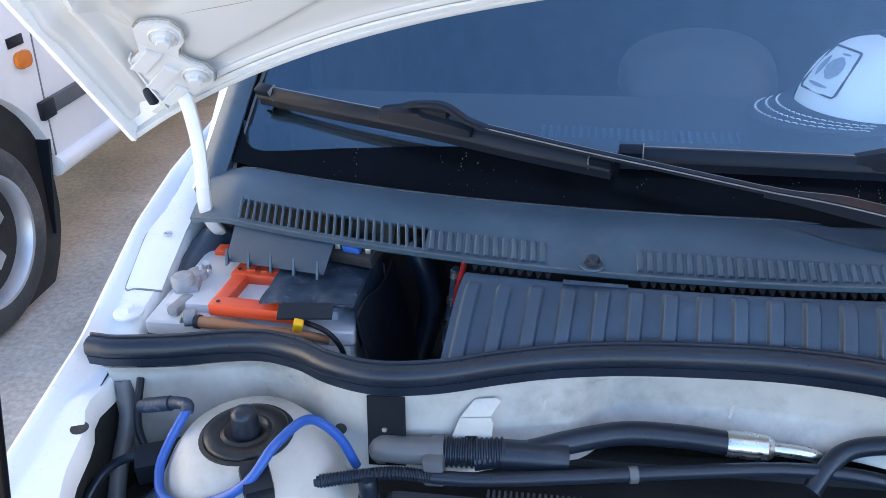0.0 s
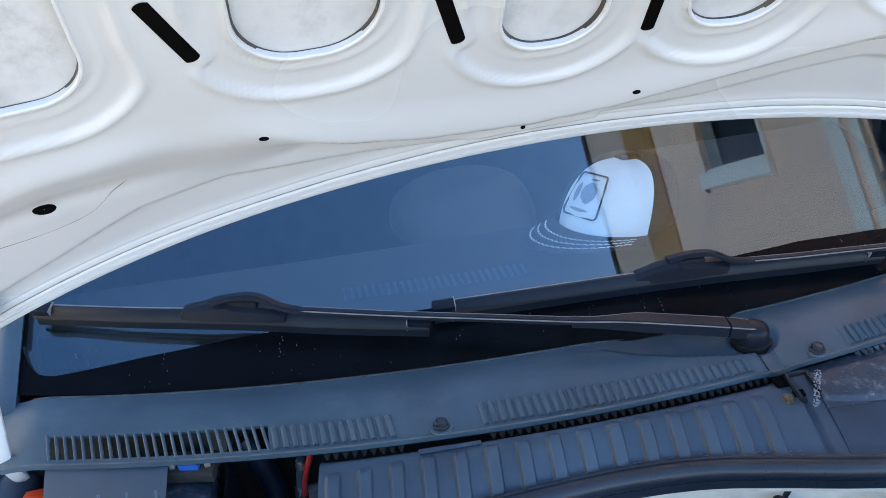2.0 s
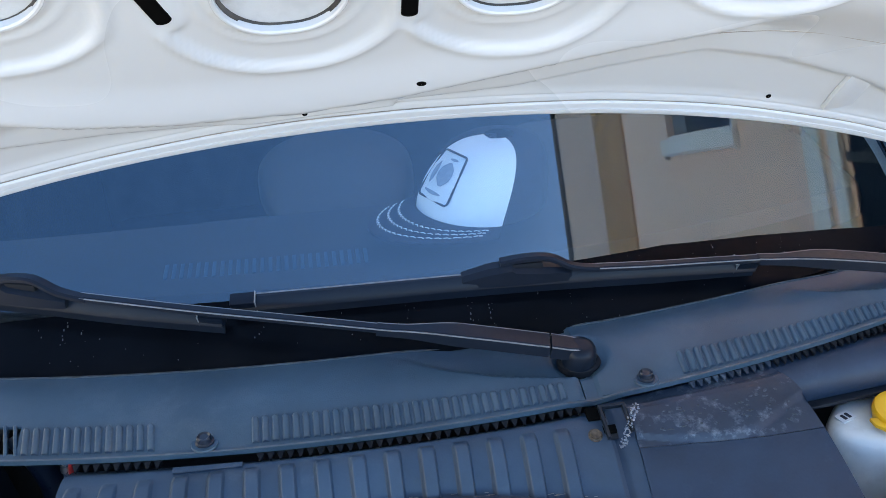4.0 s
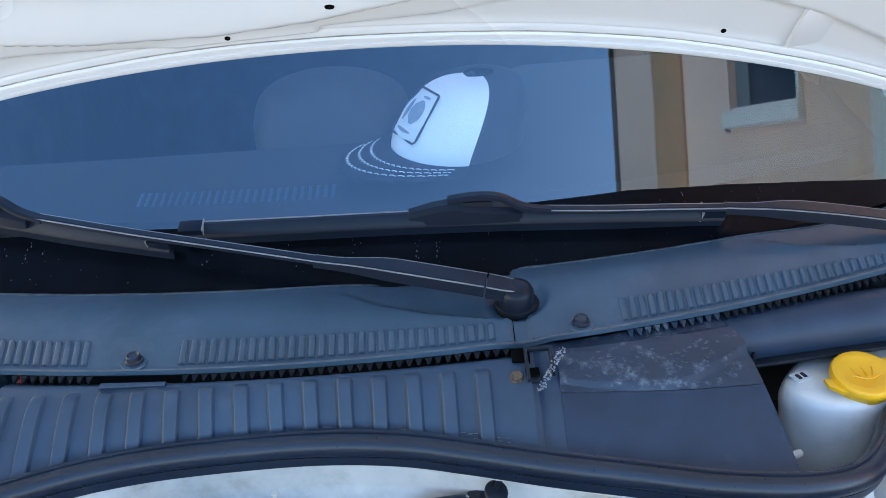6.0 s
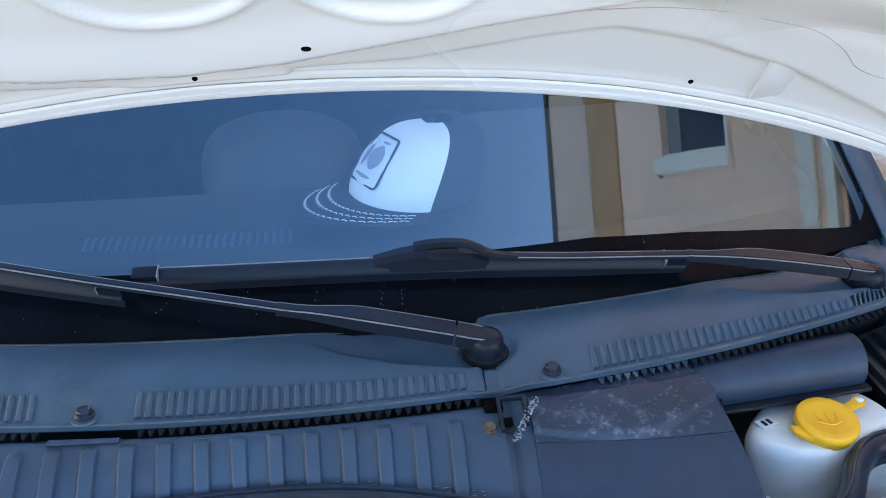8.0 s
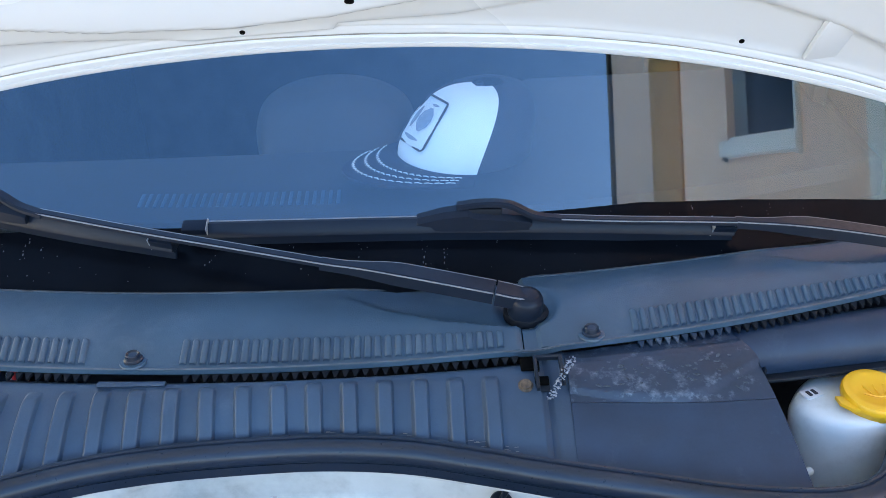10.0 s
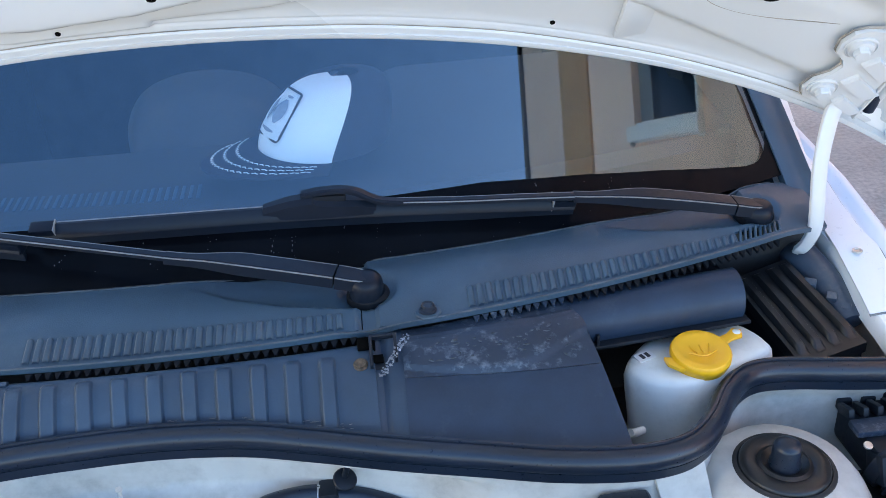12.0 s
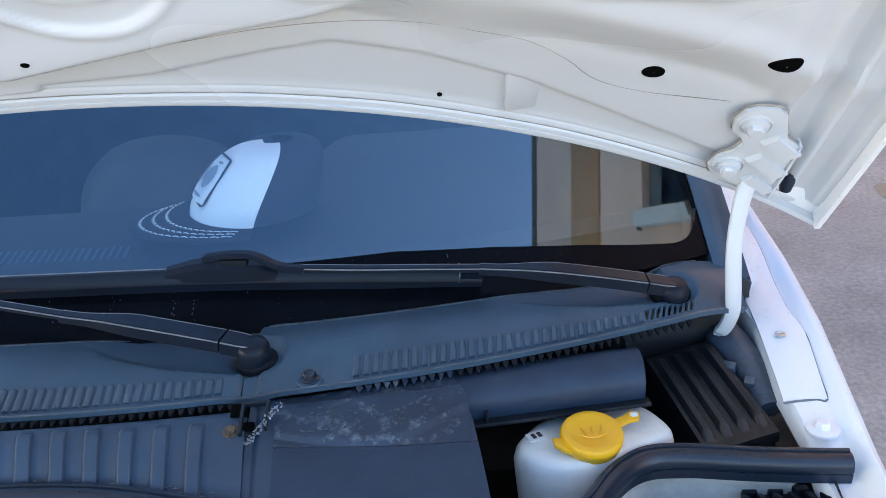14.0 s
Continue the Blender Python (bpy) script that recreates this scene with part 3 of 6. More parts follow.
def build_body():
    b = thing("car", (0, 2.2, 0.5), "white hatchback car standing with its hood open", "car")
    for sx in (-1, 1):
        def pil(u, v, sx=sx):
            y = 1.0 + 0.72 * v
            x = 0.672 + (0.050 + 0.025 * smooth(1.10, 1.35, y)) * u - 0.07 * v
            low = ridge(y)[1] - 0.010
            z = low + (max(low, glass_z(0.655, y) - 0.006 - 0.05 * u * u) - low) * smooth(1.03, 1.20, y)
            return (sx * x, y, z)
        part("pillar", slab(8, 14, pil, (0, 0.01, -0.03)), WHITE, b, "white windscreen pillar")

        def trim(u, v, sx=sx):
            y = 1.055 + 0.67 * v
            x = 0.640 + 0.040 * u - 0.045 * v * v
            z = glass_z(0.645, y) + 0.006 + 0.007 * math.sin(math.pi * u) - 0.012 * u
            return (sx * x, y, z)
        part("pillar_trim", slab(8, 14, trim, (0, 0.004, -0.012)), COWL, b, "black plastic pillar trim")

        def lining(u, v, sx=sx):
            y = 1.08 + 0.75 * v
            return (sx * (0.668 - 0.075 * v * u), y, 0.80 + (min(1.40, glass_z(0.668, y) - 0.014) - 0.80) * u)
        part("pillar_lining", grid(6, 14, lining), DARK, b, "dark inner pillar lining")

        def side(u, v, sx=sx):
            z = 0.30 + 0.66 * u
            return (sx * (0.80 - 0.03 * (2 * u - 1) ** 2), 1.32 + 2.6 * v, z)
        part("door", slab(8, 10, side, (-sx * 0.05, 0, 0)), WHITE, b, "white door skin")

        def sw(u, v, sx=sx):
            return (sx * (0.77 - 0.16 * u), 1.45 + 0.22 * u + (2.3 - 0.4 * u) * v, 0.97 + 0.38 * u)
        part("side_window", slab(4, 8, sw, (-sx * 0.005, 0, 0)), PANE, b, "dark tinted side window")

    def roof(u, v):
        x = -0.60 + 1.2 * u
        return (x, 1.70 + 2.1 * v + 0.1 * x * x, 1.43 + 0.05 * math.sin(math.pi * v) - 0.10 * x * x)
    part("roof", slab(16, 14, roof, (0, 0, -0.03)), WHITE, b)
    # Dark boards added to keep bright gaps from showing through the windscreen.
    lining = part("cabin_lining", box((0, 2.25, 0.92), (1.20, 0.03, 0.90), 0.01), DARK, b, "added dark board closing off the cabin")
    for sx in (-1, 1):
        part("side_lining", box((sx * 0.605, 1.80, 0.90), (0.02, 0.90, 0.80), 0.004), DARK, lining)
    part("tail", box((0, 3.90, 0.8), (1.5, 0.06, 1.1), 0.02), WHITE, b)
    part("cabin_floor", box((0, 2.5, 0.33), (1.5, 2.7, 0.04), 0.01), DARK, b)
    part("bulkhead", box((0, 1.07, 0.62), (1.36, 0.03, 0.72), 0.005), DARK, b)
    part("headliner", grid(6, 6, lambda u, v: (-0.58 + 1.16 * u, 1.72 + 2.0 * v, 1.385)), DASH, b)
    for sx in (-1, 1):
        seat = bmesh.new()
        box((sx * 0.36, 2.15, 0.55), (0.48, 0.5, 0.16), 0.05, bm=seat)
        box((sx * 0.36, 2.42, 0.88), (0.46, 0.14, 0.58), 0.05, pose(0, 0, 0, -12), bm=seat)
        part("seat", seat, DARK, b, "dark front seat")
    # front of the bay and engine block
    part("front_panel", box((0, -0.12, 0.62), (1.30, 0.08, 0.36), 0.02), BAYWHITE, b)
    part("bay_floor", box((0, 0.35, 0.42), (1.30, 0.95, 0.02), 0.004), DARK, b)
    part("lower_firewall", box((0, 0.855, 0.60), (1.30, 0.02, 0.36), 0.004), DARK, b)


FRIT_WIDTH = [(0.0, 0.072), (0.29, 0.068), (0.40, 0.056), (0.50, 0.040), (0.56, 0.028), (0.60, 0.021), (0.615, 0.022), (0.627, 0.030), (0.636, 0.045), (0.642, 0.065), (0.665, 0.10)]


def build_windscreen():
    w = thing("windscreen", (0, 1.3, 1.1), "large curved windscreen with blue solar film and black border", "windscreen")
    half = 0.665

    def pane(off):
        def fn(u, v):
            x = -half + 2 * half * u
            d = 0.005 + 0.78 * v
            y = glass_base(x) + d
            return (x * (1 - 0.10 * v * v), y, GLASS_Z + GLASS_K * d + off)
        return fn
    outer = part("glass", grid(48, 24, pane(0.0)), CLEAR, w, "clear outer glass")
    inner = part("solar_film", grid(48, 24, pane(-0.006)), FILM, w, "bluish reflecting film")
    outer.visible_shadow = inner.visible_shadow = False

    def band(u, v):
        x = -half + 2 * half * u
        width = lerp(FRIT_WIDTH, abs(x))
        d = 0.004 + width * v
        return (x, glass_base(x) + d, GLASS_Z + GLASS_K * d + 0.0012)
    part("black_border", grid(220, 5, band), FRIT, w, "black ceramic border")
    for sx in (-1, 1):
        def edge(u, v, sx=sx):
            x = sx * (half - 0.031 * u)
            d = 0.06 + 0.72 * v
            y = glass_base(x) + d
            return (x * (1 - 0.10 * v * v), y, GLASS_Z + GLASS_K * d + 0.0008)
        part("side_border", grid(3, 16, edge), FRIT, w)
    drip = bmesh.new()
    rng = random.Random(4)
    def mark(x, d, wd, tall):
        m = frame_at((x, glass_base(x) + d, GLASS_Z + GLASS_K * d + 0.0016), (1, 0, 0), (0, 1, GLASS_K))
        plate(rounded(wd, wd * tall, wd * 0.45, 2), 0.0002, m, bm=drip)
    for _ in range(70):
        mark(rng.uniform(-0.6, 0.55), rng.uniform(0.010, 0.070), rng.uniform(0.0004, 0.0013), rng.choice((1, 1.2, 1.6)))
    # trails where drops have run down
    for _ in range(16):
        x, d = rng.uniform(-0.6, 0.5), rng.uniform(0.045, 0.068)
        for k in range(rng.randint(3, 9)):
            mark(x + rng.uniform(-0.003, 0.003), d - 0.0042 * k + rng.uniform(-0.002, 0.002), rng.uniform(0.0003, 0.0012), rng.choice((1, 1.6, 2.6)))
    tagged(part("water_marks", drip, DRIP, w, "dried whitish water drips"), kind="stuff")


# ---- bonnet ----
C2 = [(0, 0.018), (0.1, 0.026), (0.2, 0.050), (0.26, 0.062), (0.33, 0.048), (0.42, 0.014), (0.52, -0.043), (0.64, -0.108), (0.76, -0.15)]
C2_LEFT = [(0, 0.012), (0.118, 0.006), (0.23, 0.017), (0.362, 0.024), (0.44, 0.004), (0.52, -0.043), (0.64, -0.108), (0.76, -0.15)]
C1 = [(-0.76, -0.05), (-0.68, 0.0), (-0.6, 0.045), (-0.5, 0.07), (-0.4, 0.078), (-0.27, 0.062), (-0.18, 0.044), (-0.08, 0.038), (0, 0.047), (0.09, 0.070), (0.18, 0.093), (0.27, 0.112), (0.34, 0.116), (0.45, 0.095), (0.6, 0.05), (0.68, 0.0), (0.76, -0.05)]
HAIR = [(0.10, 0.060), (0.139, 0.068), (0.211, 0.081), (0.284, 0.088), (0.338, 0.088), (0.378, 0.081), (0.419, 0.068), (0.453, 0.044), (0.481, 0.016), (0.527, 0.000), (0.600, -0.007)]
WINDOWS = [(0.080, 0.045, 0.147, 0.040), (0.273, 0.056, 0.180, 0.048), (0.510, 0.080, 0.182, 0.042)]


SLOTS = ((-0.357, 0.199, -0.40), (-0.157, 0.170, -0.31), (0.006, 0.153, 0.0), (0.168, 0.170, 0.31), (0.366, 0.199, 0.40))
SLOT_LONG = 0.069


def slot_gap(x, s):
    """Distance to the nearest slot."""
    best = 9.0
    for x0, s0, lean in SLOTS:
        k = math.hypot(lean, 1.0)
        dx, ds = lean / k, 1.0 / k
        t = min(SLOT_LONG, max(0.0, (x - x0) * dx + (s - s0) * ds))
        best = min(best, math.hypot(x - x0 - t * dx, s - s0 - t * ds))
    return best


def window_gap(x, s):
    """How far a place lies outside the nearest opening of the inner panel."""
    best = 9.0
    for cx, hw, s0, r in WINDOWS:
        top = 0.62
        a, b = abs(abs(x) - cx) - hw + r, abs(s - (s0 + top) / 2) - (top - s0) / 2 + r
        best = min(best, math.hypot(max(a, 0), max(b, 0)) + min(max(a, b), 0) - r)
    return best


def hood_relief(x, s):
    q = abs(x)
    gap, spread = s - lerp(C1, x), 0.06 * smooth(0.24, 0.40, q)
    fold = 0.006 * smooth(-0.006, 0.003, s - lerp(C2_LEFT if x < 0 else C2, q)) + 0.022 * smooth(-0.004 - spread, 0.010 + spread, gap) - 0.006 * smooth(0.010, 0.062, gap)
    fold -= 0.0030 * math.exp(-(gap / 0.004) ** 2) * (1 - smooth(0.22, 0.34, q))
    k = smooth(0.648, 0.674, q)
    h = -0.010 + fold * (1 - k) + 0.012 * k
    # pressed channel round each opening, with a rounded ridge outside it
    d = window_gap(x, s)
    low = smooth(0.014, 0.030, gap) * smooth(0.008, 0.016, slot_gap(x, s))
    foot = 1 - smooth(-0.012, 0.045, s - 0.147 - 0.10 * q)
    rd = 0.031 + 0.012 * foot
    h -= low * 0.0032 * smooth(0.002, 0.006, d) * (1 - smooth(rd - 0.008, rd - 0.002, d))
    h += low * (0.0016 * math.exp(-((d - 0.012) / 0.003) ** 2) + 0.0026 * math.exp(-((d - rd) / 0.004) ** 2))
    # soft swells beside the oval holes
    wing = smooth(0.36, 0.46, q)
    h += wing * (0.0040 * math.exp(-((gap - 0.030) / 0.018) ** 2) - 0.0045 * math.exp(-((gap + 0.022) / 0.016) ** 2) * (1 - smooth(0.60, 0.65, q)))
    h -= 0.0060 * math.exp(-((q - 0.641) / 0.012) ** 2) * smooth(-0.06, 0.0, s)
    h -= 0.018 * smooth(0.648, 0.668, q) + 0.10 * max(0.0, q - 0.668)
    d = s - hood_rim(x)
    h += (0.014 * smooth(0.684, 0.692, q) - 0.011 * smooth(0.698, 0.706, q)) * smooth(0.018, 0.040, d) + 0.012 * smooth(0.722, 0.730, q) * smooth(0.010, 0.022, d)
    h += 0.0060 * (1 - smooth(0.0, 0.030, d)) + 0.0012 * (1 - smooth(0.0086, 0.0098, d)) - 0.0012 * math.exp(-((d - 0.0098) / 0.0010) ** 2) - 0.0008 * math.exp(-((d - 0.018) / 0.0012) ** 2)
    h += 0.0020 * noise.noise((x * 5, s * 7, 0.3)) + 0.0005 * noise.noise((x * 14, s * 11, 2.0))
    return h


def build_hood():
    hood = thing("car_hood", (0, 0.95, 1.2), "open white steel hood showing its pressed underside", "car hood")
    nx, n1, n2 = 370, 150, 16
    xs = [-0.74 + 1.48 * i / (nx - 1) for i in range(nx)]

    def inner(u, v):
        x = xs[round(u * (nx - 1))]
        j = round(v * (n1 + n2 - 1))
        s0 = hood_rim(x)
        if j <= 30:
            s = s0 + 0.024 * j / 30
        elif j < n1:
            s = s0 + 0.024 + (0.396 - s0) * ((j - 30) / (n1 - 31))
        else:
            s = 0.42 + 0.55 * (j - n1 + 1) / n2
        return hood_point(x, s, hood_relief(x, s))
    panel = grid(nx, n1 + n2, inner)
    panel.verts.ensure_lookup_table()
    cut = []
    for f in panel.faces:
        p = f.calc_center_median() - HO
        if window_gap(p.x, p.dot(HU)) < -0.001:
            cut.append(f)
    bmesh.ops.delete(panel, geom=cut, context="FACES")
    # pull the ragged edge of each opening onto its rounded outline
    for v in panel.verts:
        if v.is_boundary:
            p = v.co - HO
            x, s = p.x, p.dot(HU)
            g = window_gap(x, s)
            if abs(g) < 0.012:
                e = 0.0005
                gx, gs = (window_gap(x + e, s) - g) / e, (window_gap(x, s + e) - g) / e
                k = max(0.2, gx * gx + gs * gs)
                x, s = x - g * gx / k, s - g * gs / k
                v.co = hood_point(x, s, hood_relief(x, s))
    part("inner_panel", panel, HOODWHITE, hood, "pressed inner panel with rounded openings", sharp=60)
    for cx, hw, s0, r in WINDOWS:
        for sx in (-1, 1):
            loop = [(sx * cx + a, (s0 + 0.62) / 2 + b) for a, b in rounded(2 * hw, 0.62 - s0, r, 10)]
            loop.append(loop[0])
            pts = [hood_point(a, b, hood_relief(a, b) - 0.0005) for a, b in loop]
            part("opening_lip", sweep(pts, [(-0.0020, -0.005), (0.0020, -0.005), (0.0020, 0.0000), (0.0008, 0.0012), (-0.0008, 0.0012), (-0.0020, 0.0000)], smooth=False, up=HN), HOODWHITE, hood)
            # Dark strip inside the lip paints the shadow gap to the outer skin.
            bead = [hood_point(sx * cx + (a - sx * cx) * (1 - 0.002 / hw), b, hood_relief(sx * cx + (a - sx * cx) * 1.04, b) - 0.0045) for a, b in loop]
            part("mastic_bead", sweep(bead, [(-0.0014, -0.004), (0.0014, -0.004), (0.0009, 0.0010), (-0.0009, 0.0010)], smooth=False, up=HN), GAPSHADE, hood, "dark line painted for the shadow gap round the opening")
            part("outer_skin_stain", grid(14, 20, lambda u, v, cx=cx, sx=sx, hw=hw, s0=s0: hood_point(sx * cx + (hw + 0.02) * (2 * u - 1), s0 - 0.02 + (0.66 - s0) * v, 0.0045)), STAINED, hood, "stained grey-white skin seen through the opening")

    def outer(u, v):
        x = -0.742 + 1.484 * u
        s0 = hood_rim(x) - 0.002
        return hood_point(x, s0 + (0.975 - s0) * v, -0.034 + 0.022 * (1 - smooth(0.0, 0.06, v)))
    part("outer_skin", grid(60, 40, outer), WHITE, hood)

    def grime(name, line, w):
        pts = [hood_point(a, b, hood_relief(a, b) + 0.0004) for a, b in line]
        part(name, sweep(pts, [(-w, -0.0006), (w, -0.0006), (w, 0.0002), (-w, 0.0002)], 2, up=HN), GRIMESHADE, hood, "brownish dirt in the crease")
    grime("edge_dirt", [(-0.70 + 1.40 * i / 60, hood_rim(-0.70 + 1.40 * i / 60) + 0.0096) for i in range(61)], 0.0006)
    grime("crease_dirt", [(-0.26 + 0.54 * i / 40, lerp(C1, -0.26 + 0.54 * i / 40)) for i in range(41)], 0.0014)

    def hem(x):
        return hood_point(x, hood_rim(x) - 0.001, -0.0065)
    edge = sweep([hem(-0.742 + 1.484 * i / 40) for i in range(41)], [(-0.003, -0.005), (0.003, -0.005), (0.0035, 0.0045), (0.0, 0.0055), (-0.003, 0.0045)], 2, up=HN)
    # The edge takes the darker white in place of the shade along it.
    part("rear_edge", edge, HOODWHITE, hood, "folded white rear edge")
    for sx in (-1, 1):
        side = sweep([hood_point(sx * 0.742, hood_rim(0.742) + 1.12 * i / 10, -0.016) for i in range(11)], [(-0.003, -0.02), (0.003, -0.02), (0.003, 0.02), (-0.003, 0.02)], 2, up=HN)
        part("side_edge", side, WHITE, hood, "folded white side edge")
    for x, s, dx in SLOTS:
        way = Vector((dx, 1.0)).normalized()
        side = Vector((-way.y, way.x))

        def strip(u, v, x=x, s=s, way=way, side=side):
            k = 2 * u - 1
            e = 0.006 * (1 - math.sqrt(max(0.0, 1 - k * k * 0.9)))
            p = Vector((x, s)) + way * (e + (SLOT_LONG - 2 * e) * v) + side * (0.0068 * k)
            return hood_point(p.x, p.y, hood_relief(p.x, p.y) + (0.0008 if 0.01 < u < 0.99 else -0.001))
        part("slot", grid(11, 40, strip), HOLE, hood, "long dark slot")
    for x, s, r, fl in ((0.017, 0.074, 0.0042, 0.6), (-0.077, 0.014, 0.0026, 0.9), (0.347, -0.018, 0.0026, 1.0), (-0.320, 0.094, 0.0045, 0.7),
                        (0.620, 0.067, 0.0150, 0.65), (0.527, 0.029, 0.0105, 0.75), (-0.604, 0.071, 0.0185, 0.55), (-0.513, 0.038, 0.0105, 0.75), (-0.657, 0.141, 0.005, 0.7)):
        def spot(u, v, x=x, s=s, r=r, fl=fl):
            a, k = 2 * math.pi * u, r * (0.05 + 0.95 * min(v, 0.9) / 0.9)
            px, ps = x + k * math.cos(a), s + fl * k * math.sin(a)
            return hood_point(px, ps, hood_relief(px, ps) + (0.0007 if v < 0.95 else -0.001))
        part("hole", grid(20, 6, spot, close_u=True), HOLE, hood, "dark drain hole")
    for sx in (-1, 1):
        if sx > 0:
            m = frame_at(hood_point(0.418, 0.010, hood_relief(0.418, 0.010) - 0.003), (1, 0, 0.1), HU)
            part("rib", plate([(-0.017, -0.045), (0.012, -0.045), (0.020, 0.018), (-0.012, 0.020)], 0.006, m, 0.002), HOODWHITE, hood)
        line = [hood_point(sx * q, s, hood_relief(q, s)) for q, s in HAIR]
        part("sealer_line", sweep(line, [(-0.0003, -0.0005), (0.0003, -0.0005), (0.0002, 0.0003), (-0.0002, 0.0003)], 8, up=HN), GRIMESHADE, hood, "hairline of seam sealer")
        stop = lathe([(0.0085, 0), (0.008, 0.012), (0.006, 0.022)], hood_point(sx * 0.690, -0.128, -0.012), HN * 0.5 - HU, 14)
        part("bump_stop", stop, RUBBER, hood, "black rubber bump stop")
    m = frame_at(hood_point(-0.533, 0.158, hood_relief(-0.533, 0.158) + 0.001), (1, 0, -0.12), HU)
    part("rod_catch_hole", plate([(-0.018, -0.018), (-0.0125, -0.018), (-0.0125, 0.003), (0.0125, 0.003), (0.0125, -0.018), (0.018, -0.018), (0.017, 0.010), (-0.017, 0.010)], 0.0015, m), DARK, hood, "dark u-shaped opening")
    part("rod_catch", plate(rounded(0.024, 0.018, 0.004), 0.006, frame_at(hood_point(-0.533, 0.150, hood_relief(-0.533, 0.150) + 0.001), (1, 0, -0.12), HU), 0.001), HOODWHITE, hood, "small white tongue")
    return hood


def build_hinge(sx, hood):
    def on(q, s, h=0.0):
        """Distance from the middle, up the hood, off its face."""
        return hood_point(sx * q, s, h)
    ex = (on(0.66, -0.07) - on(0.60, -0.07)).normalized()
    nz = (HN - ex * HN.dot(ex)).normalized()

    def solid(outline, low, high, bm=None):
        """A pressed piece: an outline on the hood, narrowed a little to its top."""
        bm = bm or bmesh.new()
        cq, cs = sum(p[0] for p in outline) / len(outline), sum(p[1] for p in outline) / len(outline)
        rows = []
        for h, k in ((low, 1.0), (low + 0.7 * (high - low), 0.97), (high, 0.88)):
            rows.append([bm.verts.new(on(cq + (q - cq) * k, cs + (s - cs) * k, h)) for q, s in outline])
        n = len(outline)
        for a, b in zip(rows, rows[1:]):
            for i in range(n):
                bm.faces.new((a[i], a[(i + 1) % n], b[(i + 1) % n], b[i]))
        bm.faces.new(rows[-1])
        bm.faces.new(rows[0][::-1])
        return bm
    out = [(0.622, -0.004), (0.640, -0.004), (0.648, -0.010), (0.658, -0.045), (0.673, -0.058), (0.670, -0.144), (0.644, -0.138), (0.622, -0.122), (0.606, -0.112), (0.601, -0.098),
           (0.606, -0.082), (0.618, -0.072), (0.623, -0.060), (0.619, -0.050), (0.608, -0.038), (0.606, -0.022), (0.612, -0.009)]
    plate_bm = bmesh.new()
    top = [plate_bm.verts.new(on(q, s, 0.006)) for q, s in out]
    low = [plate_bm.verts.new(on(q, s, 0.002)) for q, s in out]
    for i in range(len(out)):
        k = (i + 1) % len(out)
        plate_bm.faces.new((top[i], top[k], low[k], low[i]))
    plate_bm.faces.new(top)
    plate_bm.faces.new(low[::-1])
    hinge = part("hinge", plate_bm, HOODWHITE, hood, "folded white steel hinge with two bolts")
    # Dark outline paints the shadow gap round the hinge plate, with its grime.
    loop = [on(0.640 + (q - 0.640) * 1.04, -0.075 + (s + 0.075) * 1.02, 0.0022) for q, s in out]
    part("dirt_line", sweep(loop + loop[:1], [(-0.0008, -0.001), (0.0008, -0.001), (0.0005, 0.0008), (-0.0005, 0.0008)], smooth=False, up=HN), GRIMESHADE, hinge, "dark line of grime and painted shade round the plate")
    for q, s in ((0.625, -0.027), (0.619, -0.096)):
        p = on(q, s, 0.0055)
        part("washer", lathe([(0.0152, 0), (0.0152, 0.0018), (0.0140, 0.0026), (0.0128, 0.0014), (0.0115, 0.0014), (0.0112, 0.0046), (0.0098, 0.0052)], p, nz, 28), HOODWHITE, hinge)
        part("bolt", lathe([(0.0078, 0.004), (0.0078, 0.0095), (0.0066, 0.0108)], p, nz, 6), HOODWHITE, hinge)
    # raised channels, slanting outwards and down
    for (q0, s0), (q1, s1), w in (((0.642, -0.046), (0.672, -0.074), 0.0085), ((0.636, -0.076), (0.671, -0.108), 0.0085), ((0.640, -0.112), (0.669, -0.138), 0.0065)):
        d = Vector((q1 - q0, s1 - s0)).normalized()
        side = Vector((-d.y, d.x)) * w
        a, b = Vector((q0, s0)), Vector((q1, s1))
        bar = [(a + side).to_tuple(), (b + side).to_tuple(), (b - side).to_tuple(), (a - side).to_tuple()]
        part("channel", solid(bar, 0.005, 0.0105), HOODWHITE, hinge, sharp=25)
    rim = [on(0.6735, -0.056, 0.003), on(0.6735, -0.10, 0.004), on(0.6705, -0.146, 0.006)]
    part("flange", sweep(rim, [(-0.0012, -0.006), (0.0012, -0.006), (0.0012, 0.0045), (-0.0012, 0.0045)], 4, up=HN), HOODWHITE, hinge)
    arm = [(0.656, 1.008, 1.124), (0.644, 1.004, 1.104), (0.637, 0.998, 1.072), (0.634, 0.993, 1.045), (0.634, 0.989, 1.020), (0.635, 0.987, 0.998), (0.636, 0.989, 0.976), (0.633, 0.997, 0.954), (0.627, 1.004, 0.942)]
    sec = [(-0.0078, -0.0020), (-0.0060, -0.0035), (0.0060, -0.0035), (0.0078, -0.0020), (0.0078, 0.0020), (0.0060, 0.0035), (-0.0060, 0.0035), (-0.0078, 0.0020)]
    part("arm", sweep([(sx * a, b, c3) for a, b, c3 in arm], sec, 8, up=(0, 1, 0.1), scale=lambda t: (1.15 - 0.15 * smooth(0.0, 0.3, t)) * (1 - 0.45 * smooth(0.93, 1.0, t))), HOODWHITE, hinge, "curved flat white arm", sharp=50)
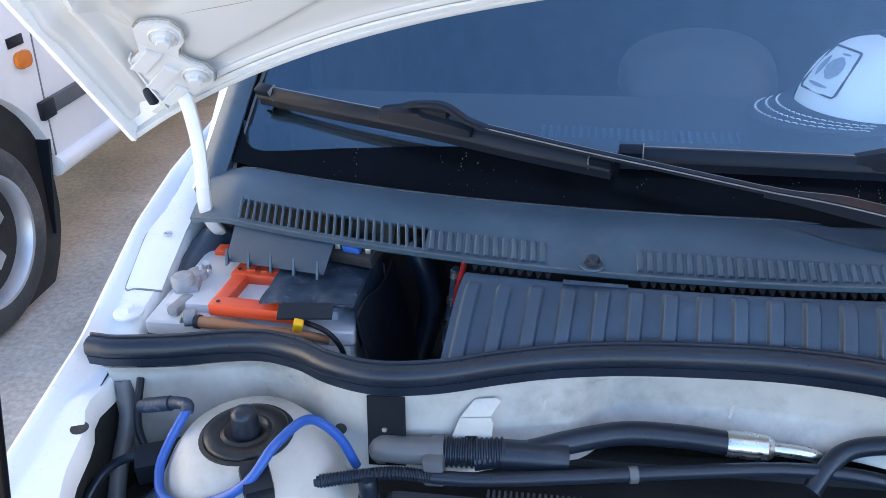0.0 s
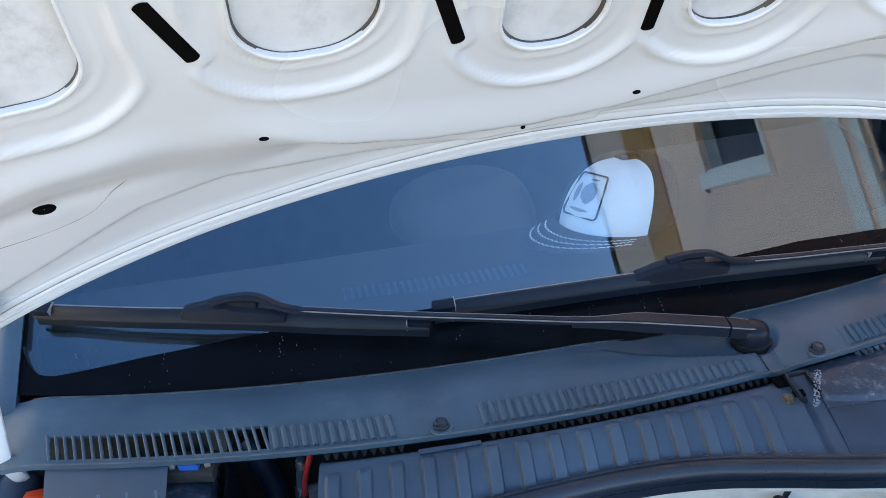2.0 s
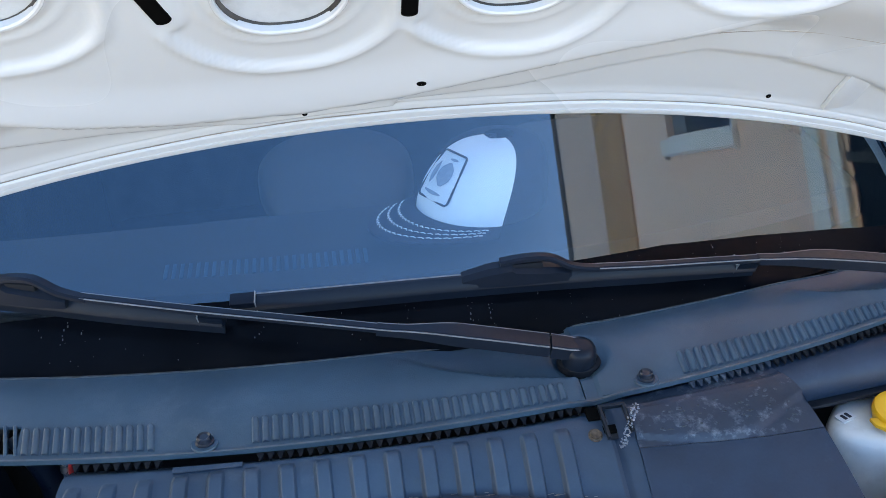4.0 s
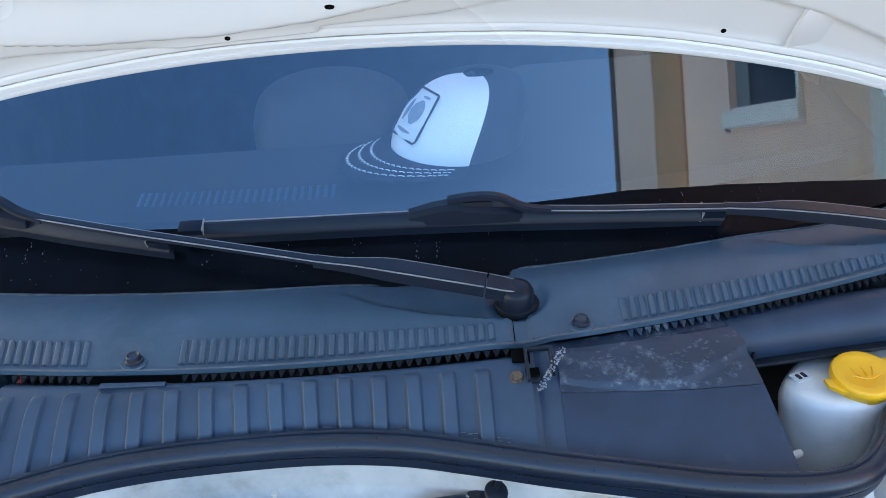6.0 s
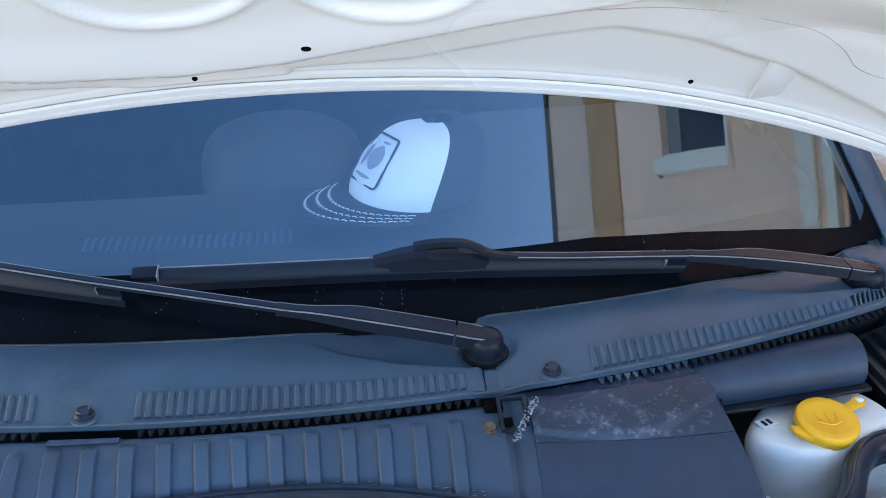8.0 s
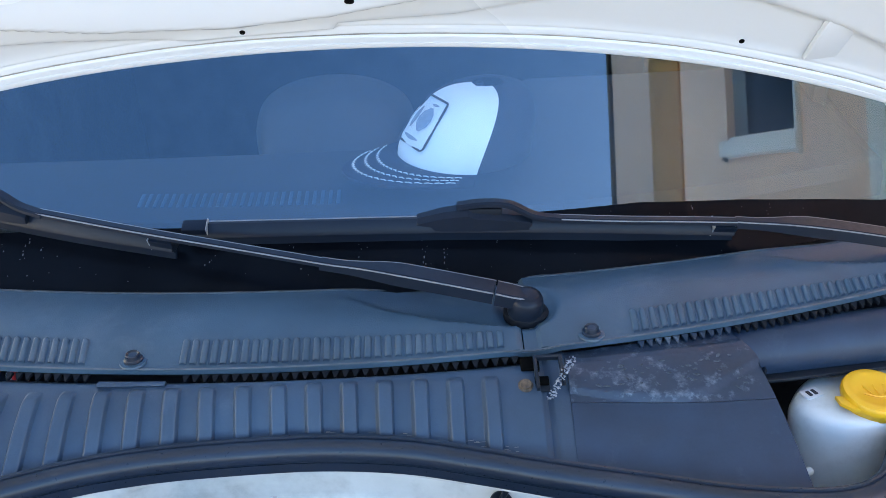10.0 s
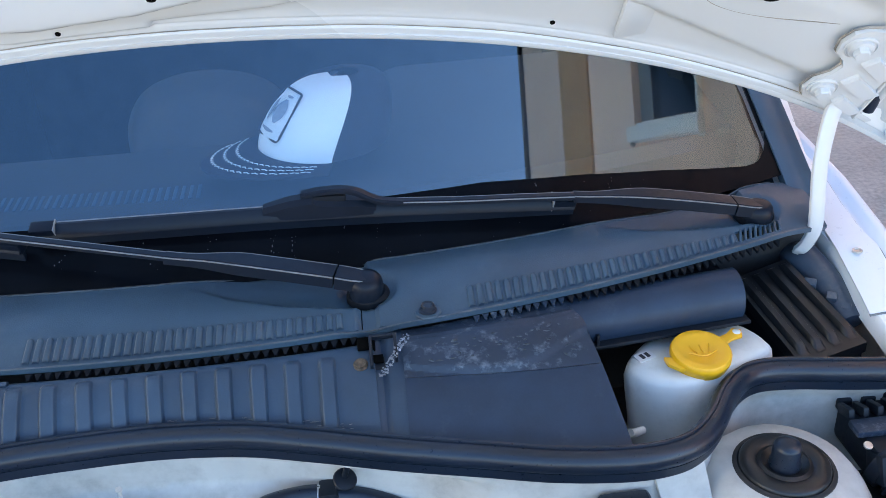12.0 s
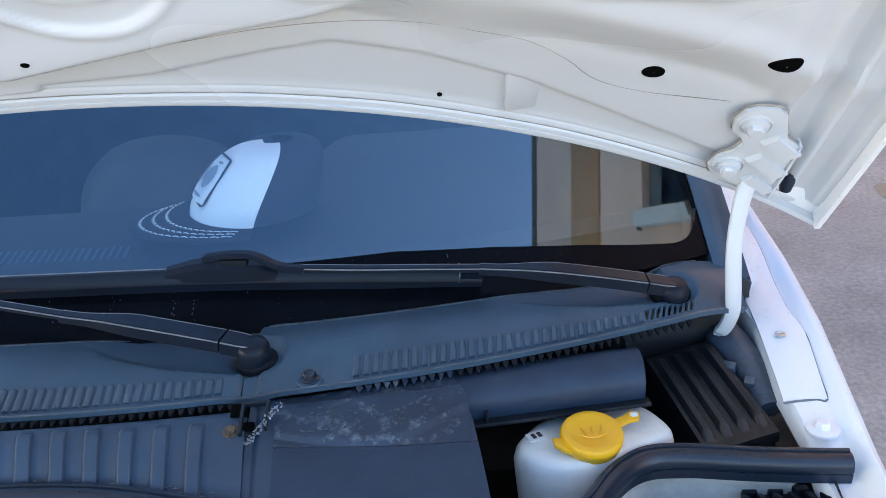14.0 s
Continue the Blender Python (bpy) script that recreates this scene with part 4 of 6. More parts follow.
    foot = part("foot", sweep([(sx * 0.636, 1.040, 0.925), (sx * 0.646, 1.012, 0.922), (sx * 0.656, 0.975, 0.912), (sx * 0.660, 0.928, 0.895)], ring(0.026, 14, 0.9), 6, scale=lambda t: (1.0 - 0.45 * t) * (0.55 + 0.45 * smooth(0, 0.25, t))), BLUEGREY, hinge, "dark blue-grey hinge foot")
    for a, b, c3, w in ((0.632, 0.972, 0.919, 0.013), (0.646, 0.950, 0.914, 0.011), (0.657, 0.938, 0.908, 0.010)):
        part("nut", box((sx * a, b, c3), (w, 0.010, w), 0.002, pose(0, 0, 0, 25, 0, -30 * sx)), BLUEGREY, foot, "painted nut")


build_ground()
build_bounce_wall()
build_house()
for side_x in (-1, 1):
    build_fender(side_x)
    build_tower(side_x)
build_scuttle()
build_body()
build_windscreen()
car_hood = build_hood()
for side_x in (-1, 1):
    build_hinge(side_x, car_hood)


# ---- cowl panel ----
PIVOTS = ((0.157, 0.925, 0.30), (0.577, 1.012, 0.25))
RECESS = [(0.0, 0.95), (0.30, 0.60), (0.59, 0.40), (0.87, 0.27), (1.0, 0.24)]


def cowl_point(x, v, lift=0.0):
    """v 0 at the front lip, 1 at the glass."""
    y = lip_y(x) + (cowl_y(x) - lip_y(x)) * v
    z = lip_z(x) + (cowl_z(x) - lip_z(x)) * v + 0.006 * math.sin(math.pi * min(1, v))
    for px, py, v0 in PIVOTS:
        # round seat of the wiper and the shallow tray swept out beside it
        d = math.hypot(x - px, y - py)
        z -= 0.006 * (1 - smooth(0.020, 0.030, d))
        k = (x - px + 0.19) / 0.19
        if 0 <= k <= 1.0:
            edge = lerp(RECESS, k)
            z -= 0.0070 * smooth(0.0, 0.6, k) * smooth(edge, edge + 0.06, v) * (1 - smooth(0.97, 1.0, k))
    z -= 0.003 * smooth(0.148, 0.1485, x) * (1 - smooth(0.1645, 0.165, x)) * (1 - smooth(0.30, 0.36, v))
    z -= 0.010 * smooth(0.60, 0.66, abs(x))
    return Vector((x, y, z + lift))


def build_cowl():
    c = thing("cowl_panel", (0, 0.92, 0.99), "faded black plastic cowl panel, tinted sky blue, with ribs and air slots", "cowl panel")
    zones = [(-0.655, -0.588, 0.0, 1.0), (-0.588, -0.366, 0.33, 1.0), (-0.366, 0.1485, 0.0, 1.0), (0.1495, 0.540, 0.0, 1.0), (0.540, 0.594, 0.20, 1.0), (0.594, 0.655, 0.0, 1.0)]
    for a, b, v0, v1 in zones:
        n = max(6, int((b - a) / 0.004))
        part("panel", slab(n, 44, lambda u, v, a=a, b=b, v0=v0, v1=v1: cowl_point(a + (b - a) * u, v0 + (v1 - v0) * v), (0, 0, -0.003)), COWL, c)
    for a, b in ((-0.588, -0.366), (0.540, 0.594)):
        part("front_rail", slab(30, 3, lambda u, v, a=a, b=b: cowl_point(a + (b - a) * u, 0.05 * v), (0, 0, -0.003)), COWL, c)
    lip = sweep([cowl_point(-0.65 + 1.30 * i / 50, 0.0) + Vector((0, -0.001, -0.0035)) for i in range(51)], [(-0.0018, -0.001), (0.0018, -0.001), (0.0025, 0.004), (-0.002, 0.0045)], 2)
    part("lip", lip, COWL, c, "worn front lip")
    worn = sweep([cowl_point(-0.65 + 1.30 * i / 50, 0.0) + Vector((0, -0.0022, 0.0004)) for i in range(51)], [(-0.0007, -0.0010), (0.0007, -0.0010), (0.0007, 0.0010), (-0.0007, 0.0010)], 2)
    part("lip_edge", worn, LIPWORN, c, "pale worn edge of the lip")
    rim = sweep([cowl_point(-0.62 + 1.24 * i / 60, 0.995) + Vector((0, 0.0005, 0.0004)) for i in range(61)], [(-0.0011, -0.003), (0.0011, -0.003), (0.0009, 0.0006), (-0.0009, 0.0006)], 2)
    part("glass_lip", rim, COWLLIP, c, "thin dusty rubber lip on the glass")

    def bar(x, v0, v1, w, h, lean):
        a, b = cowl_point(x, v0), cowl_point(x + lean, v1)
        m = frame_at((a + b) / 2, (b - a), (-(b - a).y, (b - a).x, 0))
        return box((0, 0, 0), ((b - a).length, w, h), 0.0008, seg=1), m
    def slat(x, v0, v1, w, h, lean, lift):
        bm, m = bar(x, v0, v1, w, h, lean)
        m.translation += Vector((0, 0, lift))
        bmesh.ops.transform(bm, matrix=m, verts=bm.verts)
        part("slat", bm, COWL, c)
    for i in range(25):
        slat(-0.586 + 0.2195 * i / 24, 0.04, 0.35, 0.0032, 0.006, -0.006, -0.002)
    for i in range(9):
        slat(0.542 + 0.050 * i / 8, 0.04, 0.22, 0.0028, 0.006, 0.006, -0.002)

    def rib(x, v0, v1, lean):
        """A moulded rib: steep on one flank, rounded at its rear end."""
        def fn(u, v):
            w = 0.0035 * math.sqrt(max(0.0, 1 - max(0.0, (v - 0.90) / 0.10) ** 2))
            k = 2 * u - 1
            h = 0.0029 * (1 - abs(k) ** 5) * (1 - 0.5 * smooth(0.88, 1.0, v)) - 0.0004
            return cowl_point(x + lean * v + w * k, v0 + (v1 - v0) * v, h)
        part("rib", grid(7, 12, fn), COWL, c, sharp=60)
    for a, b, n, lean, v0, v1 in ((-0.3585, -0.2455, 13, -0.002, 0.31, 0.31), (-0.1535, 0.1285, 32, 0.000, 0.305, 0.215), (0.2530, 0.5345, 32, 0.001, 0.305, 0.165)):
        for i in range(n):
            t = i / (n - 1)
            rib(a + (b - a) * t, 0.03, v0 + (v1 - v0) * (0.35 * t + 0.65 * t ** 3), lean)
    for x in (-0.198, 0.211):
        p = cowl_point(x, 0.075)
        k = part("clip", lathe([(0.0085, -0.001), (0.0085, 0.0025), (0.0068, 0.0035), (0.0064, 0.0075), (0.0055, 0.0085), (0.0038, 0.0072)], p, n=20), RUBBER, c, "round black fixing clip")
        part("clip_washer", lathe([(0.0125, -0.0008), (0.0120, 0.0009), (0.0088, 0.0012)], p, n=20), COWL, k)
    for px, py, v0 in PIVOTS:
        p = Vector((px, py, cowl_point(px, 0.45).z - 0.002))
        part("pivot_seat", lathe([(0.022, -0.004), (0.0215, 0.002), (0.018, 0.005), (0.012, 0.005)], p, n=26), TEETH, c)

    def tooth(x, dusty):
        p = cowl_point(x, 0.0) + Vector((0, -0.003, -0.0050))
        bm = bmesh.new()
        a = [bm.verts.new(p + Vector(d)) for d in ((-0.0032, 0, 0), (0.0032, 0, 0), (0.0005, -0.0062, -0.0026), (-0.0009, -0.0062, -0.0026))]
        b = [bm.verts.new(v.co + Vector((0, 0.001, -0.003))) for v in a]
        bm.faces.new(a)
        bm.faces.new(b[::-1])
        for i in range(4):
            bm.faces.new((a[i], b[i], b[(i + 1) % 4], a[(i + 1) % 4]))
        part("tooth", bm, DUSTY if dusty else TEETH, c)
    for a, b, n, dusty in ((-0.312, -0.240, 9, 0), (-0.150, 0.140, 34, 0), (0.256, 0.340, 11, 1), (0.350, 0.585, 28, 0)):
        for i in range(n):
            tooth(a + (b - a) * i / (n - 1), dusty)


# ---- covers below the cowl ----
def build_ribbed_cover():
    x0, x1 = -0.319, 0.158
    c = thing("ribbed_cover", (-0.09, 0.82, 0.95), "black plastic well cover with moulded upright ribs", "plastic cover")

    def at(x, v, h=0.0):
        ys, zs = seal_at(x)
        ya, za = lip_y(x) - 0.009, lip_z(x) - 0.0115
        yb, zb = ys + 0.009, zs + 0.004
        y, z = ya + (yb - ya) * v, za + (zb - za) * v
        return Vector((x, y - 0.5 * h, z + 0.014 * math.sin(math.pi * v ** 0.7) + 0.85 * h))
    part("panel", slab(80, 20, lambda u, v: at(x0 + (x1 - x0) * u - 0.014 * (1 - u) * v, v), (0, 0.003, -0.003)), RIBBED, c)
    for i in range(15):
        right = 0.1240 - 0.0303 * i
        wide = 0.0170

        def rib(u, v, right=right, wide=wide):
            # a pad with a crisp raised flank at both sides and a rounded head
            head = smooth(0.0, 0.14 + 0.10 * abs(2 * u - 1) ** 2, v)
            k = smooth(0.0, 0.26, u) * (1 - smooth(0.84, 1.0, u)) * (1.0 - 0.25 * u) * head
            lean = -0.010 * smooth(-0.05, -0.30, right) if right < -0.05 else 0.0
            return at(right - wide * (1 - u) + lean * v, 0.22 + 0.78 * v, -0.0003 + 0.0062 * k)
        part("rib", grid(22, 18, rib), RIBBED, c, sharp=60)
    part("groove_wall", slab(60, 3, lambda u, v: at(x0 + (x1 - x0) * u, 0.0) + Vector((0, 0.012 * v, -0.007 * v)), (0, 0, -0.003)), RIBBED, c)
    part("rail", slab(40, 4, lambda u, v: at(-0.225 + 0.060 * u, 0.05 + 0.14 * v, 0.005 * (1 - 0.5 * v)), (0, 0.002, -0.003)), RIBBED, c, "raised grip rail")
    scuffs = bmesh.new()
    rng = random.Random(21)
    for _ in range(46):
        x = rng.uniform(-0.05, 0.135)
        p = at(x, rng.choice((0.93, 0.95, 0.97)) - rng.uniform(0, 0.02), 0.0012)
        plate(rounded(rng.uniform(0.002, 0.010), rng.uniform(0.0008, 0.0018), 0.0003, 2), 0.0002, frame_at(p, (1, rng.uniform(-0.15, 0.15), 0), (0, 1, -0.75)), bm=scuffs)
    tagged(part("scuffing", scuffs, GRIMESHADE, c, "pale scuffs along the lower edge"), kind="stuff")


def build_side_cover():
    f = thing("filter_cover", (0.27, 0.80, 0.93), "smooth black plastic filter cover, chalky with dust", "plastic cover")

    def fn(u, v):
        x0, x1 = 0.184 - 0.002 * v, 0.341 + 0.008 * smooth(0, 0.3, v) + 0.022 * v
        x = x0 + (x1 - x0) * u
        ys, zs = seal_at(min(x, 0.40))
        ya, za = lip_y(x) + 0.003, lip_z(x) - 0.008
        y, z = ya + (ys + 0.006 - ya) * v, za + (zs + 0.004 - za) * v
        line = 0.40 + 0.10 * math.sin(math.pi * (0.1 + 0.9 * u)) - 0.10 * smooth(0.5, 1.0, u)
        z += 0.013 * math.sin(math.pi * v ** 0.85) - 0.0045 * smooth(line, line + 0.02, v)
        z -= 0.0025 * (1 - smooth(0.12, 0.15, v)) + 0.0008 * math.exp(-((v - 0.17) / 0.012) ** 2)
        return Vector((x, y, z + 0.0009 * noise.noise((x * 45, v * 6, 1.0)) * (1 - smooth(line, line + 0.1, v))))
    part("upper_face", slab(60, 34, lambda u, v: fn(u, 0.52 * v), (0, 0.003, -0.003)), DUSTY, f, "upper part, streaked with white dust")
    part("lower_face", slab(50, 16, lambda u, v: fn(u, 0.523 + 0.477 * v), (0, 0.003, -0.003)), COVERP, f)
    side = grid(12, 4, lambda u, v: fn(1.0, u) + Vector((0.004 * v, 0.004 * v, -0.045 * v)))
    part("side_wall", side, COVERP, f)
    # white residue smeared over the upper face
    smear = bmesh.new()
    rng = random.Random(33)
    for _ in range(40):
        u, v = rng.uniform(0.08, 0.95), rng.uniform(0.24, 0.44)
        a0, r0 = rng.uniform(-0.6, 0.6), rng.uniform(0.006, 0.022)
        w = rng.uniform(0.0006, 0.0018)
        curl = [fn(min(1, max(0, u + r0 * k * math.cos(a0))), min(0.5, max(0.2, v + 1.3 * r0 * k * math.sin(a0) + rng.uniform(-0.006, 0.006)))) + Vector((0, -0.0002, 0.0003)) for k in (-1, 0, 1)]
        sweep(curl, [(-w, -0.0003), (w, -0.0003), (w * 0.6, 0.0003), (-w * 0.6, 0.0003)], 4, bm=smear, scale=lambda t: 0.25 + math.sin(math.pi * t))
    tagged(part("residue", smear, CHALK, f, "dried white residue streaks"), kind="stuff")
    # joint strip with its small frame, bolt and foil tape
    def strip_at(u, v, h=0.0):
        x = 0.158 + 0.026 * u
        ys, zs = seal_at(x)
        ya, za = lip_y(x) + 0.004, lip_z(x) - 0.008
        y, z = ya + (ys + 0.009 - ya) * v, za + (zs + 0.003 - za) * v
        return Vector((x, y, z + 0.010 * math.sin(math.pi * v ** 0.8) - 0.0015 - 0.003 * math.exp(-((u - 0.25) / 0.12) ** 2) + h))
    part("joint_strip", slab(14, 16, lambda u, v: strip_at(u, v), (0, 0, -0.003)), RIBBED, f)
    fr = bmesh.new()
    for c, sz in (((0.1555, 0.8400, 0.985), (0.003, 0.034, 0.005)), ((0.1775, 0.8420, 0.986), (0.003, 0.030, 0.005)), ((0.1665, 0.8555, 0.990), (0.025, 0.003, 0.005))):
        box(c, sz, 0.0006, pose(0, 0, 0, 18), bm=fr)
    part("clip_frame", fr, BLACKP, f)
    part("hollow", box((0.1515, 0.8545, 0.9835), (0.016, 0.013, 0.006), 0.001, pose(0, 0, 0, 18)), HOLE, f, "dark hollow beside the joint")
    part("bracket_slot", box((0.1600, 0.8375, 0.9785), (0.012, 0.008, 0.003), 0.0008, pose(0, 0, 0, 24)), HOLE, f)
    foil = bmesh.new()
    rng = random.Random(9)
    for i in range(90):
        t = i / 89
        p = Vector((0.189 - 0.026 * t + rng.uniform(-0.0035, 0.0035), 0.852 - 0.040 * t, 0.991 - 0.014 * t + rng.uniform(0, 0.002)))
        box(p, (rng.uniform(0.001, 0.0026), rng.uniform(0.001, 0.002), 0.0008), 0.0003, pose(0, 0, 0, rng.uniform(-50, 50), rng.uniform(-50, 50), rng.uniform(0, 180)), bm=foil, seg=1)
    tagged(part("foil_tape", foil, FOIL, f, "crumpled silvery foil tape"), kind="stuff")
    part("bolt_bracket", box((0.1540, 0.8375, 0.9735), (0.026, 0.012, 0.003), 0.001, pose(0, 0, 0, 24)), BLACKP, f)
    seat = Vector((0.1455, 0.8345, 0.9750))
    part("bolt_washer", lathe([(0.0100, 0), (0.0098, 0.0012), (0.0072, 0.0016)], seat, (0, -0.4, 1), 22), RUST, f, "rust-stained washer")
    part("bolt", lathe([(0.0066, 0.001), (0.0066, 0.003), (0.0050, 0.0036), (0.0048, 0.0056), (0.0022, 0.0046)], seat, (0, -0.4, 1), 18), RUST, f, "rusty round-headed bolt")


def build_duct():
    d = thing("air_duct", (0.41, 0.91, 0.96), "black plastic air duct with a rounded front", "air duct")

    def fn(u, v):
        x = 0.318 + 0.207 * u
        a = radians(-30 + 165 * v)
        yc = 0.912 + 0.10 * (x - 0.42)
        return Vector((x, yc - 0.026 * math.cos(a), 0.950 + 0.026 * math.sin(a)))
    part("shell", slab(20, 16, fn, (0, 0.003, 0.0)), COVERP, d)
    part("end", lathe([(0.0255, 0), (0.0255, 0.002), (0.022, 0.0035)], (0.523, 0.9225, 0.950), (1, 0, 0), 24), RUBBER, d)
    part("flange", box((0.42, 0.886, 0.936), (0.22, 0.012, 0.004), 0.001, pose(0, 0, 0, 0, 0, 6)), BLACKP, d)
    part("gusset", box((0.372, 0.882, 0.943), (0.003, 0.010, 0.012), 0.0008), BLACKP, d)
    part("back", box((0.42, 0.965, 0.925), (0.20, 0.05, 0.08), 0.004), TEETH, d)


def build_seal():
    sec = []
    for i in range(16):
        a = 2 * math.pi * i / 16
        r = 0.0112 + (0.0016 if math.sin(a) > 0.4 else 0.0)
        sec.append((r * math.cos(a), r * math.sin(a) * 0.9))
    seal = thing("rubber_seal", (0, 0.8, 0.9), "thick black rubber hood seal across the firewall", "rubber seal")
    part("bulb", sweep(SEAL, sec, 6), RUBBER, seal, sharp=45)
    lip = [(a, b + 0.004, c + 0.0112) for a, b, c in SEAL]
    part("sealing_lip", sweep(lip, [(-0.0022, -0.004), (0.0022, -0.004), (0.0012, 0.0022), (-0.0012, 0.0022)], 6), RUBBER, seal, "raised thin lip of the seal", sharp=45)
    low = [(a, b - 0.004, c - 0.0105) for a, b, c in SEAL]
    part("clamp_strip", sweep(low, [(-0.004, -0.005), (0.005, -0.005), (0.006, 0.005), (-0.004, 0.005)], 6), RUBBER, seal, "flat clamping strip of the seal", sharp=45)


# ---- wipers ----
def band(points, across, lift, thick, bm=None):
    """A flat-topped bar along points: half width and height by place, edges rounded off."""
    bm = bm or bmesh.new()
    pts = spline(points, 8)
    n, rings = len(pts), []
    for i, q in enumerate(pts):
        t = i / (n - 1)
        d = (pts[min(i + 1, n - 1)] - pts[max(i - 1, 0)]).normalized()
        side = d.cross(Vector((0, 0, 1))).normalized()
        top = side.cross(d)
        w, h = across(t), lift(t)
        sec = ((-w, -thick), (-w, h - 0.0016), (-w + 0.0014, h), (w - 0.0020, h - 0.0002), (w, h - 0.0022), (w, -thick))
        rings.append([bm.verts.new(q + side * a + top * b) for a, b in sec])
    for r0, r1 in zip(rings, rings[1:]):
        for i in range(6):
            bm.faces.new((r0[i], r0[(i + 1) % 6], r1[(i + 1) % 6], r1[i]))
    bm.faces.new(rings[0][::-1])
    bm.faces.new(rings[-1])
    return bm


def rim_of(points, across, lift, sign):
    pts = spline(points, 8)
    n, out = len(pts), []
    for i, q in enumerate(pts):
        t = i / (n - 1)
        d = (pts[min(i + 1, n - 1)] - pts[max(i - 1, 0)]).normalized()
        side = d.cross(Vector((0, 0, 1))).normalized()
        out.append(q + side * (sign * (across(t) - 0.0006)) + side.cross(d) * (lift(t) - 0.0004 - (0.0012 if sign > 0 else 0.0)))
    return out


def build_wiper(blade, conn, neck, cover, pivot, label):
    w = thing("wiper", pivot, label, "windscreen wiper", "windscreen wipers")
    b = [Vector(p) for p in blade]
    fine = [(-0.0006, -0.0005), (0.0006, -0.0005), (0.0006, 0.0005), (-0.0006, 0.0005)]
    part("rubber", sweep([p + Vector((0, 0.001, -0.010)) for p in b], [(-0.0012, -0.007), (0.0012, -0.007), (0.0025, 0.005), (-0.0025, 0.005)], 6), WIPER, w)
    part("blade", sweep(b, [(-0.0065, -0.006), (0.0065, -0.006), (0.006, 0.000), (0.001, 0.0075), (-0.0035, 0.008), (-0.006, 0.002)], 6), WIPER, w, "black spoiler blade", sharp=30)
    part("spine", sweep([p + Vector((0, 0.0035, 0.0075)) for p in b], [(-0.0013, -0.001), (0.0013, -0.001), (0.0013, 0.0006), (-0.0013, 0.0006)], 6), SPINE, w, "thin grey steel spine")
    for i0, i1 in ((0, 1), (-1, -2)):
        d = (b[i1] - b[i0]).normalized()
        cap = part("end_cap", box(b[i0] + d * 0.011 + Vector((0, 0, 0.0012)), (0.026, 0.0145, 0.0155), 0.003, frame_at((0, 0, 0), d, (0, 1, 0.5))), WIPER, w)
        part("clip_line", box(b[i0] + d * 0.0235 + Vector((0, 0, 0.0016)), (0.0012, 0.0150, 0.0158), 0.0004, frame_at((0, 0, 0), d, (0, 1, 0.5)), seg=1), SPINE, cap)
    # wedge-shaped connector shroud, dark clip block and the arched end of the arm
    c0, c1 = Vector(conn[0]), Vector(conn[1])
    shroud = bmesh.new()
    d = (c1 - c0).normalized()
    side = d.cross(Vector((0, 0, 1))).normalized()
    up = side.cross(d)
    rows = []
    for t, hw, top in ((0.0, 0.0045, -0.004), (0.03, 0.0075, 0.002), (0.25, 0.0100, 0.0085), (0.46, 0.0108, 0.0115), (0.50, 0.0108, 0.0085), (0.75, 0.0105, 0.0060), (0.97, 0.0095, 0.0035), (1.0, 0.0085, 0.0015)):
        q = c0.lerp(c1, t)
        rows.append([shroud.verts.new(q + side * a + up * h) for a, h in ((-hw, -0.010), (-hw, top - 0.004), (-hw * 0.55, top), (hw * 0.5, top - 0.001), (hw, top - 0.006), (hw, -0.011))])
    for r0, r1 in zip(rows, rows[1:]):
        for i in range(6):
            shroud.faces.new((r0[i], r0[(i + 1) % 6], r1[(i + 1) % 6], r1[i]))
    shroud.faces.new(rows[0][::-1])
    shroud.faces.new(rows[-1])
    part("connector", shroud, WIPER, w, "wedge-shaped connector shroud", sharp=30)
    mid = c0.lerp(c1, 0.60)
    part("clip_block", box(mid + up * 0.0065, (0.034, 0.0125, 0.009), 0.0025, frame_at((0, 0, 0), d, side), seg=2), TEETH, w)
    nk = [Vector(p) for p in neck]
    slim = lambda t: 0.0062 - 0.0006 * t
    part("neck", band(nk, slim, lambda t: 0.0022, 0.0030), WIPER, w, "arched end of the arm", sharp=30)
    cv = [Vector(p) for p in cover]
    rod = [nk[-2].lerp(nk[-1], 0.6), nk[-1].lerp(cv[0], 0.33), nk[-1].lerp(cv[0], 0.66), cv[0].lerp(cv[1], 0.1)]
    part("rod", band(rod, lambda t: 0.0050, lambda t: 0.0012, 0.0040), WIPER, w, sharp=30)
    for sign in (-1, 1):
        part("rod_edge", sweep(rim_of(rod, lambda t: 0.0050, lambda t: 0.0012, sign), fine, smooth=False), SPINE, w)
    wide = lambda t: 0.0056 + 0.0058 * smooth(0.12, 0.50, t)
    high = lambda t: 0.0016 + 0.0042 * smooth(0.05, 0.5, t)
    part("cover", band(cv, wide, high, 0.0070), WIPER, w, "satin black arm cover", sharp=30)
    # Pale strips paint the highlight along the worn edges of the arm.
    for sign in (-1, 1):
        part("worn_edge", sweep(rim_of(cv, wide, high, sign), fine, smooth=False), EDGE, w, "thin pale edge, wear and painted glint")
    d3 = (cv[-1] - cv[-2]).normalized()
    e = cv[-1]
    hd = part("head", lathe([(0.0165, -0.030), (0.0165, -0.008), (0.0158, -0.001), (0.0135, 0.0035), (0.009, 0.0050), (0.002, 0.0052)], e + d3 * 0.030, (0.05, -0.12, 1), 28), WIPER, w, sharp=50)
    cap2 = [e + d3 * 0.0018, e + d3 * 0.012, e + d3 * 0.022, e + d3 * 0.031]
